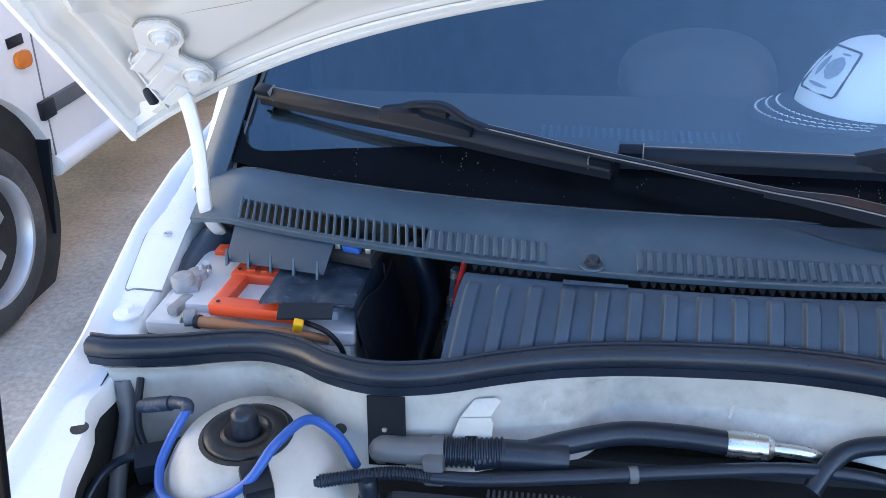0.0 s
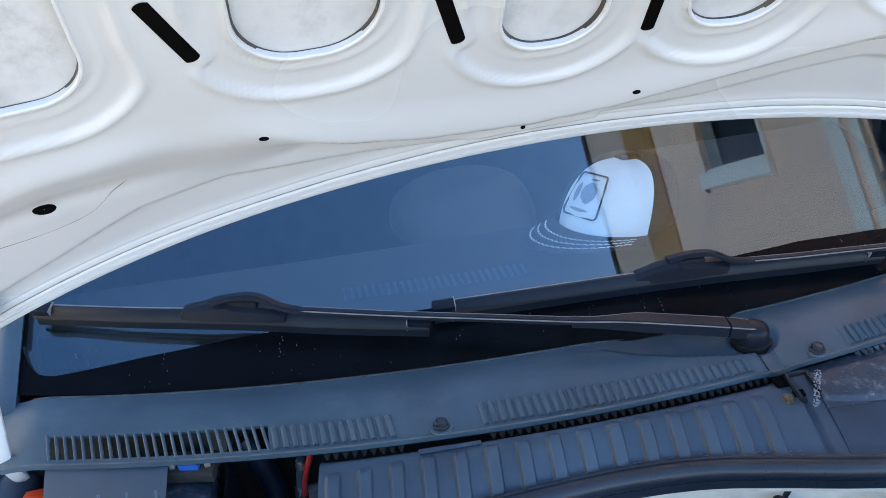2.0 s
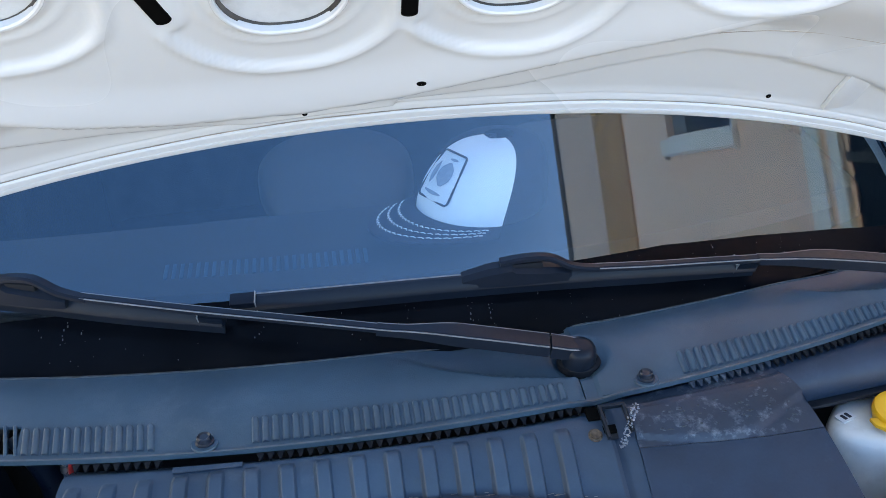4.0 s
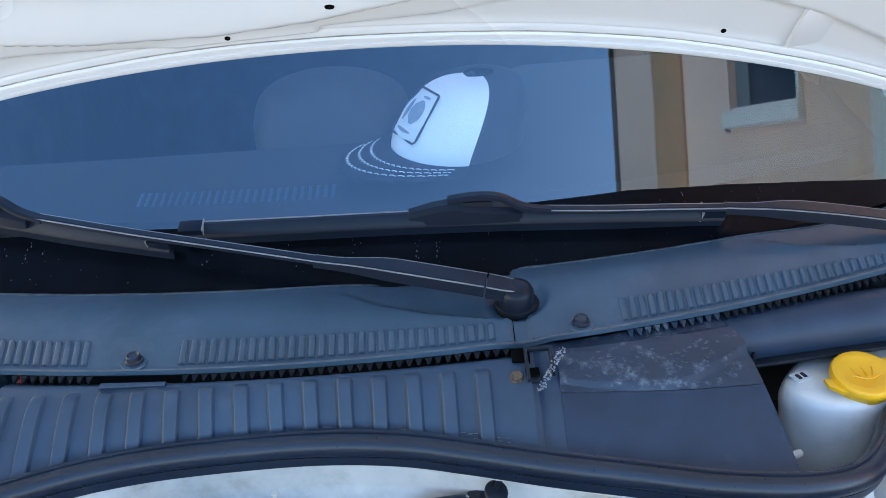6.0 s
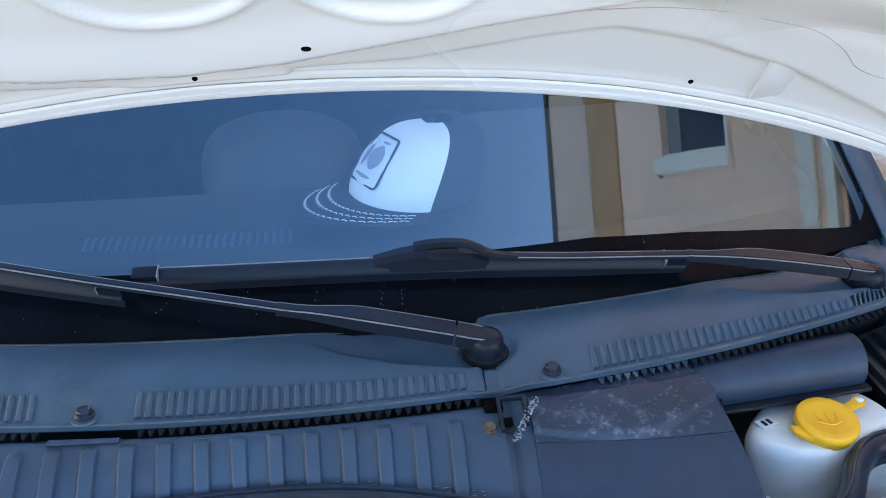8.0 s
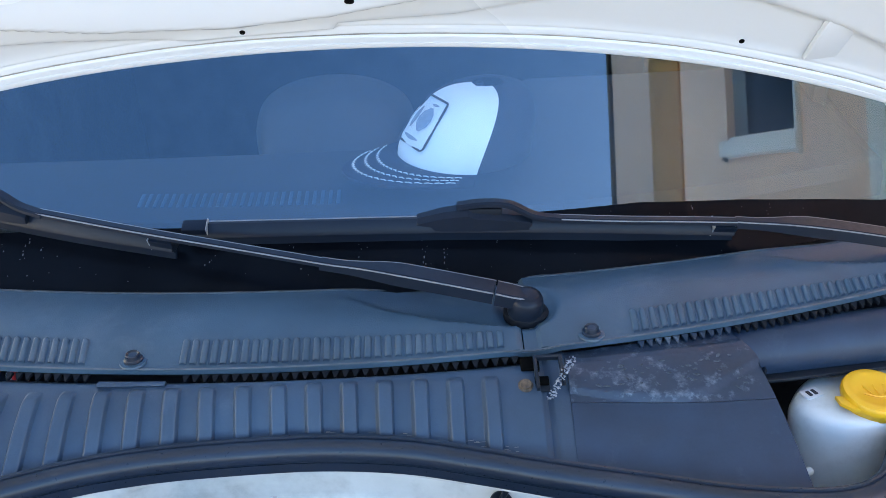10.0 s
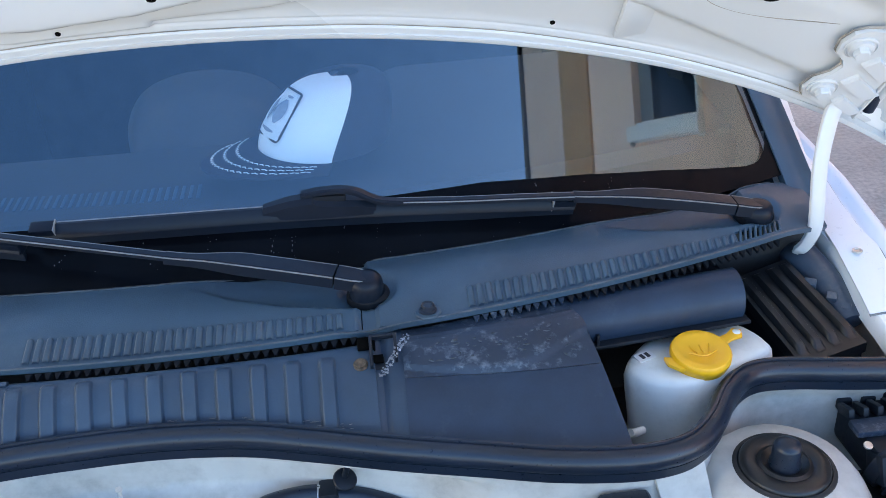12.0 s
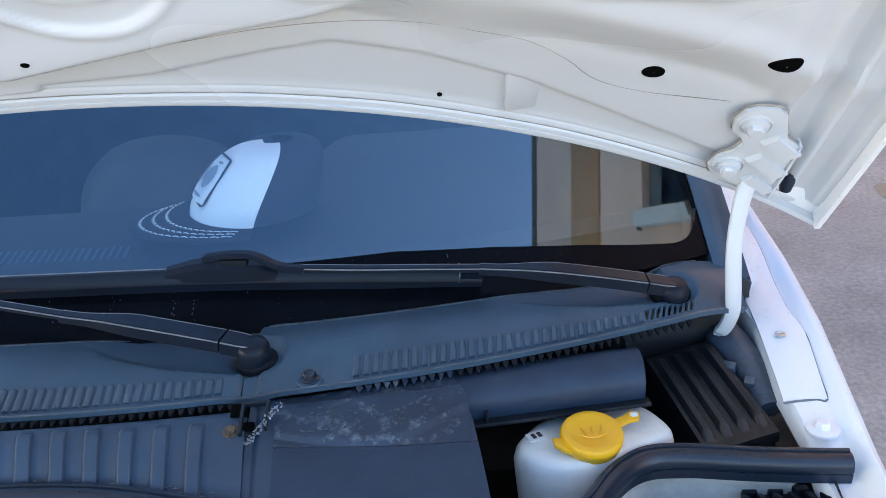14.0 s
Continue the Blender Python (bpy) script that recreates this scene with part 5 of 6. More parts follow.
    part("head_cap", band(cap2, lambda t: 0.0114 - 0.0016 * smooth(0.4, 1.0, t), lambda t: 0.0058 - 0.001 * t, 0.008), WIPER, hd, sharp=30)
    for sign in (-1, 1):
        part("cap_edge", sweep(rim_of(cap2, lambda t: 0.0114 - 0.0016 * smooth(0.4, 1.0, t), lambda t: 0.0058 - 0.001 * t, sign), fine, smooth=False), EDGE, hd)


def build_wipers():
    build_wiper([(-0.619, 1.156, 1.066), (-0.505, 1.106, 1.064), (-0.385, 1.064, 1.059), (-0.285, 1.033, 1.050), (-0.182, 1.006, 1.041)],
                ((-0.446, 1.080, 1.074), (-0.333, 1.046, 1.066)),
                [(-0.412, 1.062, 1.084), (-0.385, 1.054, 1.089), (-0.362, 1.047, 1.088), (-0.338, 1.038, 1.076), (-0.312, 1.030, 1.069)],
                [(-0.034, 0.9595, 1.0395), (0.020, 0.9475, 1.0335), (0.072, 0.9365, 1.0260), (0.127, 0.9250, 1.0175)],
                (0.157, 0.925, 1.0), "black wiper parked on the glass, pivot near the middle")
    build_wiper([(-0.173, 1.021, 1.048), (-0.06, 1.013, 1.049), (0.086, 1.009, 1.047), (0.211, 1.010, 1.040), (0.380, 1.020, 1.023)],
                ((0.055, 1.012, 1.055), (0.172, 1.012, 1.051)),
                [(0.098, 1.012, 1.066), (0.125, 1.010, 1.069), (0.150, 1.008, 1.067), (0.174, 1.004, 1.056), (0.200, 1.003, 1.051)],
                [(0.378, 1.0085, 1.0375), (0.432, 1.006, 1.0310), (0.488, 1.004, 1.0220), (0.548, 1.003, 1.0100)],
                (0.577, 1.012, 1.0), "black wiper parked on the glass, pivot near the pillar")


build_cowl()
build_ribbed_cover()
build_side_cover()
build_duct()
build_seal()
build_wipers()


# ---- battery corner ----
def build_battery():
    b = thing("car_battery", (-0.545, 0.915, 0.77), "grey-blue car battery with an orange-red carrying handle", "car battery")
    part("case", box((-0.545, 0.922, 0.835), (0.218, 0.146, 0.13), 0.006), BATT, b)
    part("lid", box((-0.545, 0.924, 0.908), (0.226, 0.150, 0.018), 0.005, seg=3), BATT, b)
    part("raised_top", box((-0.548, 0.93, 0.921), (0.19, 0.12, 0.012), 0.004), BATT, b)
    hd = bmesh.new()
    z, h = 0.932, 0.014
    for c, s in (((-0.532, 0.858, z), (0.106, 0.019, h)), ((-0.535, 0.928, z), (0.100, 0.028, h)), ((-0.576, 0.892, z - 0.001), (0.017, 0.074, h)), ((-0.486, 0.892, z - 0.001), (0.018, 0.074, h))):
        box(c, s, 0.003, pose(0, 0, 0, 0, 0, -4), bm=hd)
    handle = part("handle", hd, RED, b, "orange-red plastic handle")
    for i, w in enumerate((0.010, 0.008, 0.010, 0.009)):
        part("raised_letter_bar", box((-0.564 + 0.016 * i, 0.930 - 0.0012 * i, 0.9395), (w, 0.014, 0.003), 0.0006, seg=1), RED, handle)
    for dx, dy in ((-0.044, -0.034), (-0.046, 0.034)):
        part("screw_hole", lathe([(0.0022, 0), (0.0022, 0.0006)], (-0.532 + dx, 0.893 + dy, 0.9392), n=10), DARK, handle)
    part("red_panel", box((-0.618, 0.985, 0.928), (0.022, 0.018, 0.010), 0.002), RED, b, "small red vent panel")
    post = part("terminal", lathe([(0.012, 0.0), (0.011, 0.018), (0.009, 0.019)], (-0.628, 0.925, 0.917), n=18), LEAD, b, "grey lead terminal post")
    clamp = bmesh.new()
    box((-0.630, 0.905, 0.927), (0.026, 0.030, 0.014), 0.004, pose(0, 0, 0, 0, 0, 15), bm=clamp)
    box((-0.626, 0.874, 0.923), (0.014, 0.034, 0.010), 0.004, pose(0, 0, 0, 0, 0, -12), bm=clamp)
    lathe([(0.0125, 0.0), (0.0125, 0.012), (0.010, 0.014)], (-0.633, 0.900, 0.930), n=20, bm=clamp)
    lathe([(0.009, 0.0), (0.009, 0.012)], (-0.612, 0.850, 0.922), (1, 0.3, 0), 14, bm=clamp)
    part("clamp", clamp, LEAD, post, "corroded grey cable clamp")
    part("bolt", lathe([(0.008, 0.0), (0.008, 0.004), (0.0045, 0.005), (0.0045, 0.012)], (-0.622, 0.932, 0.932), (0.3, -0.2, 1), 6), ALU, post, "shiny clamp bolt")
    part("earth_strap", tube([(-0.612, 0.850, 0.925), (-0.622, 0.856, 0.908), (-0.634, 0.862, 0.890), (-0.638, 0.864, 0.86)], 0.0035), STEEL, b, "braided grey earth strap")
    part("tray", box((-0.53, 0.90, 0.772), (0.26, 0.20, 0.012), 0.004), DARK, b)


def build_battery_cables():
    c = thing("battery_cable", (-0.53, 0.842, 0.92), "brown-sleeved battery cable along the front of the battery", "cable")
    part("sleeve", tube([(-0.592, 0.842, 0.924), (-0.555, 0.838, 0.924), (-0.52, 0.835, 0.922), (-0.48, 0.836, 0.920), (-0.455, 0.84, 0.912)], 0.0062, scale=lambda t: 1 - 0.35 * t), BROWN, c)
    part("end_ring", lathe([(0.0075, 0), (0.0075, 0.005)], (-0.596, 0.8425, 0.924), (1, -0.1, 0), 14), BLACKP, c)
    w = thing("connector_wire", (-0.47, 0.85, 0.92), "yellow plug on a black looped wire", "wire")
    part("plug", box((-0.484, 0.836, 0.931), (0.010, 0.010, 0.014), 0.002, pose(0, 0, 0, 20, 15, 10)), YELLOW, w, "yellow plastic plug")
    part("wire", tube([(-0.480, 0.843, 0.930), (-0.462, 0.836, 0.929), (-0.450, 0.832, 0.924), (-0.441, 0.833, 0.908), (-0.438, 0.838, 0.88)], 0.0028), BLACKP, w)
    p = thing("plug_block", (-0.60, 0.82, 0.90), "blue-grey plug block beside the battery", "plug")
    part("body", box((-0.603, 0.838, 0.888), (0.060, 0.012, 0.022), 0.003), GREY, p)
    for i in range(4):
        part("fin", box((-0.622 + 0.012 * i, 0.831, 0.891), (0.003, 0.004, 0.018), 0.0006, seg=1), GREY, p)


def build_battery_pad():
    def fn(u, v):
        x = -0.526 + 0.108 * u
        y = 0.846 + 0.125 * v + 0.01 * u
        z = 0.949 + 0.0015 * math.sin(9 * u + 3 * v) + 0.003 * noise.noise((x * 60, y * 60, 0)) - 0.004 * u
        fold = smooth(0.86, 1.0, u)
        return Vector((x - 0.010 * fold, y, z - 0.05 * fold * fold))
    p = thing("battery_pad", (-0.47, 0.9, 0.94), "crinkled dusty black sheet lying over the battery", "insulation pad")
    part("sheet", slab(30, 26, fn, (0, 0, -0.0025)), DUSTY, p)

    def rear(u, v):
        return Vector((-0.462 + 0.046 * u + 0.006 * v, 0.955 + 0.012 * v + 0.01 * u, 0.949 + 0.034 * v + 0.002 * math.sin(6 * u)))
    part("rear_flap", slab(10, 8, rear, (0, 0.0025, 0)), BLACKP, p)

    def hang(u, v):
        return Vector((-0.428 + 0.012 * u + 0.03 * v, 0.856 + 0.12 * u - 0.02 * v, 0.93 - 0.13 * v + 0.006 * math.sin(7 * u)))
    part("side_flap", slab(14, 14, hang, (-0.003, 0, 0)), BLACKP, p)

    def front(u, v):
        return Vector((-0.505 + 0.055 * u, 0.846 - 0.012 * v + 0.006 * u, 0.949 - 0.010 * v))
    part("folded_edge", slab(10, 4, front, (0, 0, -0.002)), BLACKP, p)


def build_battery_shield():
    s = thing("battery_shield", (-0.53, 0.93, 0.96), "flat grey-black plastic rain shield hanging over the battery", "rain shield")

    def fn(u, v):
        x = -0.592 + 0.125 * u - 0.004 * v
        top = cowl_point(x, 0.0) + Vector((0, 0.004, -0.006))
        low = Vector((x, 0.933 - 0.33 * (x + 0.597), 0.945 + 0.10 * (x + 0.597)))
        return top + (low - top) * v
    part("plate", slab(16, 10, fn, (0, 0.003, 0)), RIBBED, s)
    for i in range(5):
        u = 0.04 + 0.23 * i
        p = fn(u, 0.9)
        part("gusset", plate([(0, 0), (0.007, 0), (0, 0.018)], 0.0025, frame_at(p + Vector((-0.001, -0.001, -0.006)), (0, -1, 0), (0, 0, 1))), COWL, s)
    f = thing("fuse_holder", (-0.44, 0.95, 0.97), "blue blade fuses in a dark holder", "fuse holder")
    part("holder", box((-0.446, 0.935, 0.963), (0.050, 0.03, 0.014), 0.002, pose(0, 0, 0, 15, 0, -15)), DARK, f)
    part("fuse", box((-0.448, 0.925, 0.972), (0.020, 0.007, 0.008), 0.001, pose(0, 0, 0, 15, 0, -15)), BLUE, f, "blue fuse")
    for dx in (-0.017, 0.018):
        part("contact", box((-0.448 + dx, 0.928 - 0.2 * dx, 0.971), (0.006, 0.006, 0.006), 0.001), STEEL, f)


def build_well_bits():
    t = thing("drain_tube", (-0.35, 0.94, 0.85), "clear tube with silvery bands standing in the well", "tube")
    part("red_wire", tube([(-0.325, 0.915, 0.985), (-0.330, 0.925, 0.955), (-0.338, 0.936, 0.925), (-0.343, 0.938, 0.90)], 0.0032), CABLE, t, "red wire")
    part("tube", tube([(-0.340, 0.940, 0.945), (-0.346, 0.944, 0.905), (-0.356, 0.936, 0.84), (-0.362, 0.93, 0.78)], 0.0048), BLUEGREY, t)
    for a in ((-0.3415, 0.938, 0.935), (-0.347, 0.941, 0.90), (-0.350, 0.938, 0.875), (-0.355, 0.934, 0.845)):
        part("band", lathe([(0.0056, 0), (0.0056, 0.008)], a, (0.12, 0, 1), 14), ALU, t, "silvery band")
    h = thing("relay_box", (-0.33, 0.94, 0.88), "small dark relay fixed in the well", "relay")
    part("body", box((-0.331, 0.938, 0.895), (0.014, 0.012, 0.030), 0.002), GREY, h)
    k = thing("coiled_hose", (-0.40, 0.97, 0.88), "thick black hose coiled in the dark well", "hose")
    part("hose", tube([(-0.40, 0.99, 0.95), (-0.385, 0.985, 0.92), (-0.375, 0.98, 0.88), (-0.385, 0.97, 0.83), (-0.40, 0.96, 0.79)], 0.013), RUBBER, k)


# ---- washer tank and neighbours ----
def build_washer_tank():
    w = thing("washer_tank", (0.47, 0.86, 0.80), "milky white washer fluid tank with a yellow cap", "washer tank")
    base = [(-0.074, 0.000), (-0.050, 0.030), (-0.026, 0.041), (0.020, 0.046), (0.056, 0.048), (0.072, 0.030), (0.078, 0.004), (0.062, -0.012), (0.030, -0.026), (-0.010, -0.042), (-0.045, -0.040), (-0.070, -0.022)]
    k = len(base)
    outline = []
    for i in range(k):
        for j in range(4):
            a, b2, c2, d2 = (Vector(base[(i + o) % k]) for o in (-1, 0, 1, 2))
            t = j / 4
            outline.append(0.5 * (2 * b2 + (c2 - a) * t + (2 * a - 5 * b2 + 4 * c2 - d2) * t * t + (3 * b2 - a - 3 * c2 + d2) * t ** 3))
    bm = bmesh.new()
    rows = []
    for z, sc, dx, dy in ((0.775, 0.72, -0.014, -0.020), (0.82, 0.80, -0.010, -0.016), (0.865, 0.90, -0.005, -0.010), (0.893, 0.98, -0.001, -0.003), (0.906, 1.0, 0, 0), (0.914, 0.975, 0, 0), (0.9195, 0.91, 0, 0), (0.921, 0.80, 0, 0)):
        rows.append([bm.verts.new((0.470 + dx + p.x * sc, 0.870 + dy + p.y * sc, z)) for p in outline])
    for a, b2 in zip(rows, rows[1:]):
        for i in range(len(a)):
            bm.faces.new((a[i], a[(i + 1) % len(a)], b2[(i + 1) % len(a)], b2[i]))
    bm.faces.new(rows[0][::-1])
    bm.faces.new(rows[-1])
    part("tank", bm, TANK, w, sharp=70)
    c = Vector((0.466, 0.857, 0.925))
    ax = (0.0, -0.12, 1.0)
    cap = part("cap", lathe([(0.0265, -0.004), (0.0275, 0.002), (0.0290, 0.004), (0.0290, 0.009), (0.0275, 0.0115), (0.022, 0.0125), (0.020, 0.0115), (0.004, 0.0115)], c, ax, 40), YELLOW, w, "round yellow snap cap", sharp=40)
    part("hinge_tab", plate([(0.02, -0.006), (0.040, -0.0045), (0.050, -0.007), (0.056, 0.0), (0.050, 0.007), (0.040, 0.0045), (0.02, 0.006)], 0.004, frame_at(c + Vector((0, 0, 0.004)), (0.9, 0.45, 0.05), (-0.45, 0.9, 0.1)), 0.001), YELLOW, cap)
    part("pin", lathe([(0.004, 0), (0.004, 0.003), (0.002, 0.004)], c + Vector((0.044, 0.022, 0.008)), n=12), TANK, cap, "milky pin")
    part("lift_tab", plate([(-0.03, -0.014), (-0.037, -0.004), (-0.036, 0.006), (-0.02, 0.0), (-0.018, -0.018)], 0.004, frame_at(c + Vector((0, 0, 0.003)), (1, 0.2, 0), (-0.2, 1, 0.1)), 0.001), YELLOW, cap)
    for i in range(3):
        dx = -0.009 + 0.009 * i
        part("relief_mark", sweep([c + Vector((dx * 0.6, -0.008, 0.0125)), c + Vector((dx, 0.002, 0.0125)), c + Vector((dx * 1.1, 0.010, 0.0115))], [(-0.0007, -0.0005), (0.0007, -0.0005), (0.0004, 0.0002), (-0.0004, 0.0002)], 4), YELLOW, cap)
    part("relief_fan", sweep([c + Vector((-0.013, -0.006, 0.0125)), c + Vector((0, -0.013, 0.0130)), c + Vector((0.013, -0.006, 0.0125))], [(-0.0007, -0.0005), (0.0007, -0.0005), (0.0004, 0.0002), (-0.0004, 0.0002)], 4), YELLOW, cap)
    m = frame_at((0.4175, 0.874, 0.9208), (0.93, 0.36, 0.0), (-0.36, 0.93, 0.0))
    lab = part("sticker", plate(rounded(0.019, 0.0125, 0.0015, 2), 0.0014, m), PAPER, w, "small white sticker")
    for i in (-1, 1):
        part("printed_bar", plate([(a + 0.003 * i, b) for a, b in rounded(0.0038, 0.0075, 0.0008, 2)], 0.0003, m @ Matrix.Translation((0, 0, 0.0015))), INK, lab)
    part("spout", tube([(0.402, 0.822, 0.875), (0.392, 0.814, 0.880), (0.386, 0.810, 0.884)], 0.004), TANK, w)


def build_ribbed_box():
    b = thing("fuse_box_cover", (0.61, 0.94, 0.89), "dusty black ribbed box cover behind the seal", "box cover")
    q = [Vector(p) for p in ((0.548, 0.985, 0.928), (0.622, 1.012, 0.930), (0.655, 0.888, 0.898), (0.580, 0.872, 0.890))]

    def at(u, v, h=0.0):
        a, c = q[0].lerp(q[1], u), q[3].lerp(q[2], u)
        return a.lerp(c, v) + Vector((0, 0, h))
    part("lid", slab(8, 8, lambda u, v: at(u, v), (0, 0, -0.012)), DUSTYB, b)
    part("skirt", slab(8, 8, lambda u, v: at(0.02 + 0.96 * u, 0.02 + 0.96 * v, -0.012), (0, 0, -0.06)), BLACKP, b)
    for i in range(4):
        u0 = 0.06 + 0.245 * i
        def rib(u, v, u0=u0):
            k = math.sin(math.pi * min(1, max(0, u)))
            e = smooth(0, 0.06, v) * (1 - smooth(0.90, 0.97, v))
            return at(u0 + 0.155 * u, 0.04 + 0.90 * v, 0.0005 + 0.0058 * min(1, 1.8 * k) * e)
        part("rib", grid(9, 24, rib), DUSTYB, b)


def build_relay_stack():
    b = thing("air_sensor_housing", (0.64, 0.80, 0.84), "black plastic housing with clips, screws and a corrugated hose", "engine housing")
    part("body", box((0.650, 0.808, 0.842), (0.085, 0.075, 0.040), 0.006), BLACKP, b)
    part("front", box((0.640, 0.768, 0.845), (0.070, 0.030, 0.030), 0.005, pose(0, 0, 0, -25)), BLACKP, b)
    for i in range(4):
        part("clip", box((0.612 + 0.024 * i, 0.842, 0.862), (0.014, 0.008, 0.012), 0.002), BLACKP, b)
    for i in range(7):
        part("ridge", box((0.604 + 0.0145 * i, 0.824, 0.868), (0.006, 0.022, 0.010), 0.0015, pose(0, 0, 0, -20)), BLACKP, b)
    part("dusty_band", box((0.655, 0.808, 0.8645), (0.075, 0.008, 0.006), 0.002, pose(0, 0, 0, 0, 0, 6)), DUSTYB, b)
    for p in ((0.600, 0.776, 0.866), (0.662, 0.790, 0.866)):
        s = part("screw", lathe([(0.0042, 0), (0.0042, 0.002), (0.0025, 0.0025)], p, (0, -0.3, 1), 14), STEEL, b, "bright screw")
    part("top_ridge", box((0.636, 0.800, 0.866), (0.075, 0.020, 0.008), 0.003), DUSTY, b)
    part("hose", corrugated([(0.630, 0.765, 0.838), (0.645, 0.735, 0.825), (0.665, 0.695, 0.80), (0.675, 0.65, 0.77)], 0.024, 0.008, n=20), RUBBER, b, "corrugated black rubber hose")
    part("cuff", lathe([(0.027, 0), (0.027, 0.012)], (0.628, 0.772, 0.840), (-0.4, 0.8, 0.25), 24), BLACKP, b)


# ---- hoses and wires in the bay ----
def build_hoses():
    h = thing("blue_hose", (-0.50, 0.70, 0.86), "bright blue silicone vacuum hose looped over the tower", "hose")
    part("hose", tube([(-0.573, 0.752, 0.884), (-0.583, 0.725, 0.865), (-0.585, 0.702, 0.850), (-0.566, 0.673, 0.846), (-0.522, 0.664, 0.856), (-0.483, 0.667, 0.880), (-0.463, 0.693, 0.902),
                       (-0.446, 0.733, 0.899), (-0.424, 0.745, 0.872), (-0.410, 0.748, 0.835)], 0.0046), BLUE, h)
    part("elbow", tube([(-0.63, 0.765, 0.872), (-0.60, 0.764, 0.880), (-0.576, 0.757, 0.886), (-0.573, 0.750, 0.882)], 0.0062), DUSTY, h, "dusty grey elbow fitting")
    part("ferrule", tube([(-0.625, 0.766, 0.873), (-0.595, 0.763, 0.881)], 0.0075, 3), DUSTY, h, "dull metal ferrule")
    part("clip", box((-0.478, 0.676, 0.872), (0.026, 0.030, 0.026), 0.004, pose(0, 0, 0, 20, 0, 30)), BLACKP, h, "black hose clip")
    a = thing("air_conditioning_hose", (-0.2, 0.79, 0.84), "thick black rubber hose with an aluminium ferrule", "hose")
    part("rubber", tube([(-0.30, 0.758, 0.846), (-0.25, 0.770, 0.849), (-0.215, 0.786, 0.850), (-0.163, 0.803, 0.852), (-0.11, 0.806, 0.851), (-0.065, 0.806, 0.847)], 0.0115), RUBBER, a)
    part("ferrule", lathe([(0.0118, 0), (0.0128, 0.004), (0.0122, 0.012), (0.0128, 0.02), (0.0122, 0.028), (0.0128, 0.036), (0.009, 0.042)], (-0.068, 0.806, 0.847), (1, 0, -0.05), 22), ALU, a, "crimped aluminium ferrule")
    part("pipe", tube([(-0.028, 0.806, 0.845), (0.0, 0.805, 0.843), (0.014, 0.806, 0.838), (0.022, 0.815, 0.82), (0.026, 0.825, 0.79)], 0.0065), ALU, a, "bent aluminium pipe")
    c = thing("heater_hose", (-0.33, 0.76, 0.85), "grey dusty heater pipe elbow with ribbed black hose", "hose")
    part("elbow", tube([(-0.389, 0.765, 0.84), (-0.384, 0.757, 0.852), (-0.368, 0.755, 0.853), (-0.335, 0.760, 0.850)], 0.0135), GREY, c, "dusty grey elbow")
    part("clamp", lathe([(0.015, 0), (0.015, 0.012)], (-0.340, 0.760, 0.850), (1, 0.1, 0), 20), GREY, c)
    part("ribbed_hose", corrugated([(-0.328, 0.760, 0.850), (-0.30, 0.762, 0.850), (-0.272, 0.766, 0.850)], 0.0135, 0.0045, n=16), RUBBER, c)
    part("joint", tube([(-0.275, 0.765, 0.848), (-0.24, 0.768, 0.846), (-0.215, 0.772, 0.842)], 0.0145), RUBBER, c)
    d = thing("wiring_loom", (-0.2, 0.75, 0.83), "black corrugated wiring loom across the engine", "wiring loom")
    part("conduit", corrugated([(-0.475, 0.691, 0.850), (-0.436, 0.716, 0.842), (-0.40, 0.728, 0.842), (-0.37, 0.735, 0.842), (-0.335, 0.738, 0.838)], 0.0062, 0.003), RUBBER, d)
    part("taped_run", tube([(-0.335, 0.738, 0.838), (-0.29, 0.738, 0.840), (-0.214, 0.749, 0.841), (-0.112, 0.768, 0.841), (-0.011, 0.784, 0.840), (0.07, 0.789, 0.830), (0.12, 0.79, 0.80)], 0.0068), RUBBER, d)
    part("strap", box((-0.335, 0.744, 0.842), (0.020, 0.014, 0.030), 0.003), GREY, d)
    part("tie", lathe([(0.0078, 0), (0.0078, 0.008)], (-0.158, 0.759, 0.841), (1, 0.17, 0), 16), GREY, d)
    part("nipple", lathe([(0.010, 0), (0.010, 0.006), (0.0085, 0.008), (0.0085, 0.022), (0.0065, 0.026), (0.002, 0.0265)], (-0.393, 0.722, 0.818), n=18), RUBBER, d, "black rubber cap")
    e = thing("coolant_hose", (0.1, 0.80, 0.85), "black coolant hose held by a steel-banded bracket", "hose")
    part("rubber", tube([(0.005, 0.775, 0.825), (0.02, 0.790, 0.842), (0.040, 0.803, 0.852), (0.073, 0.804, 0.860), (0.106, 0.802, 0.860), (0.154, 0.794, 0.850), (0.207, 0.772, 0.828), (0.25, 0.74, 0.79)], 0.0088), RUBBER, e)
    part("band", lathe([(0.0098, 0), (0.0098, 0.010)], (0.094, 0.803, 0.860), (1, 0, 0), 18), STEEL, e, "steel band")
    part("clamp", box((0.104, 0.801, 0.859), (0.018, 0.022, 0.022), 0.003), BLACKP, e)
    part("stalk", tube([(0.112, 0.799, 0.866), (0.120, 0.795, 0.884), (0.126, 0.790, 0.905)], 0.0028), BLACKP, e)
    part("disc", lathe([(0.011, 0), (0.010, 0.0015), (0.004, 0.003)], (0.121, 0.793, 0.884), (0.3, -0.5, 1), 22), BLACKP, e, "thin black clip disc")
    f = thing("engine_cover", (-0.18, 0.62, 0.75), "dull grey plastic engine cover with a ribbed grip", "engine cover")
    part("shell", box((-0.19, 0.62, 0.755), (0.40, 0.31, 0.07), 0.016, seg=3), GREY, f)
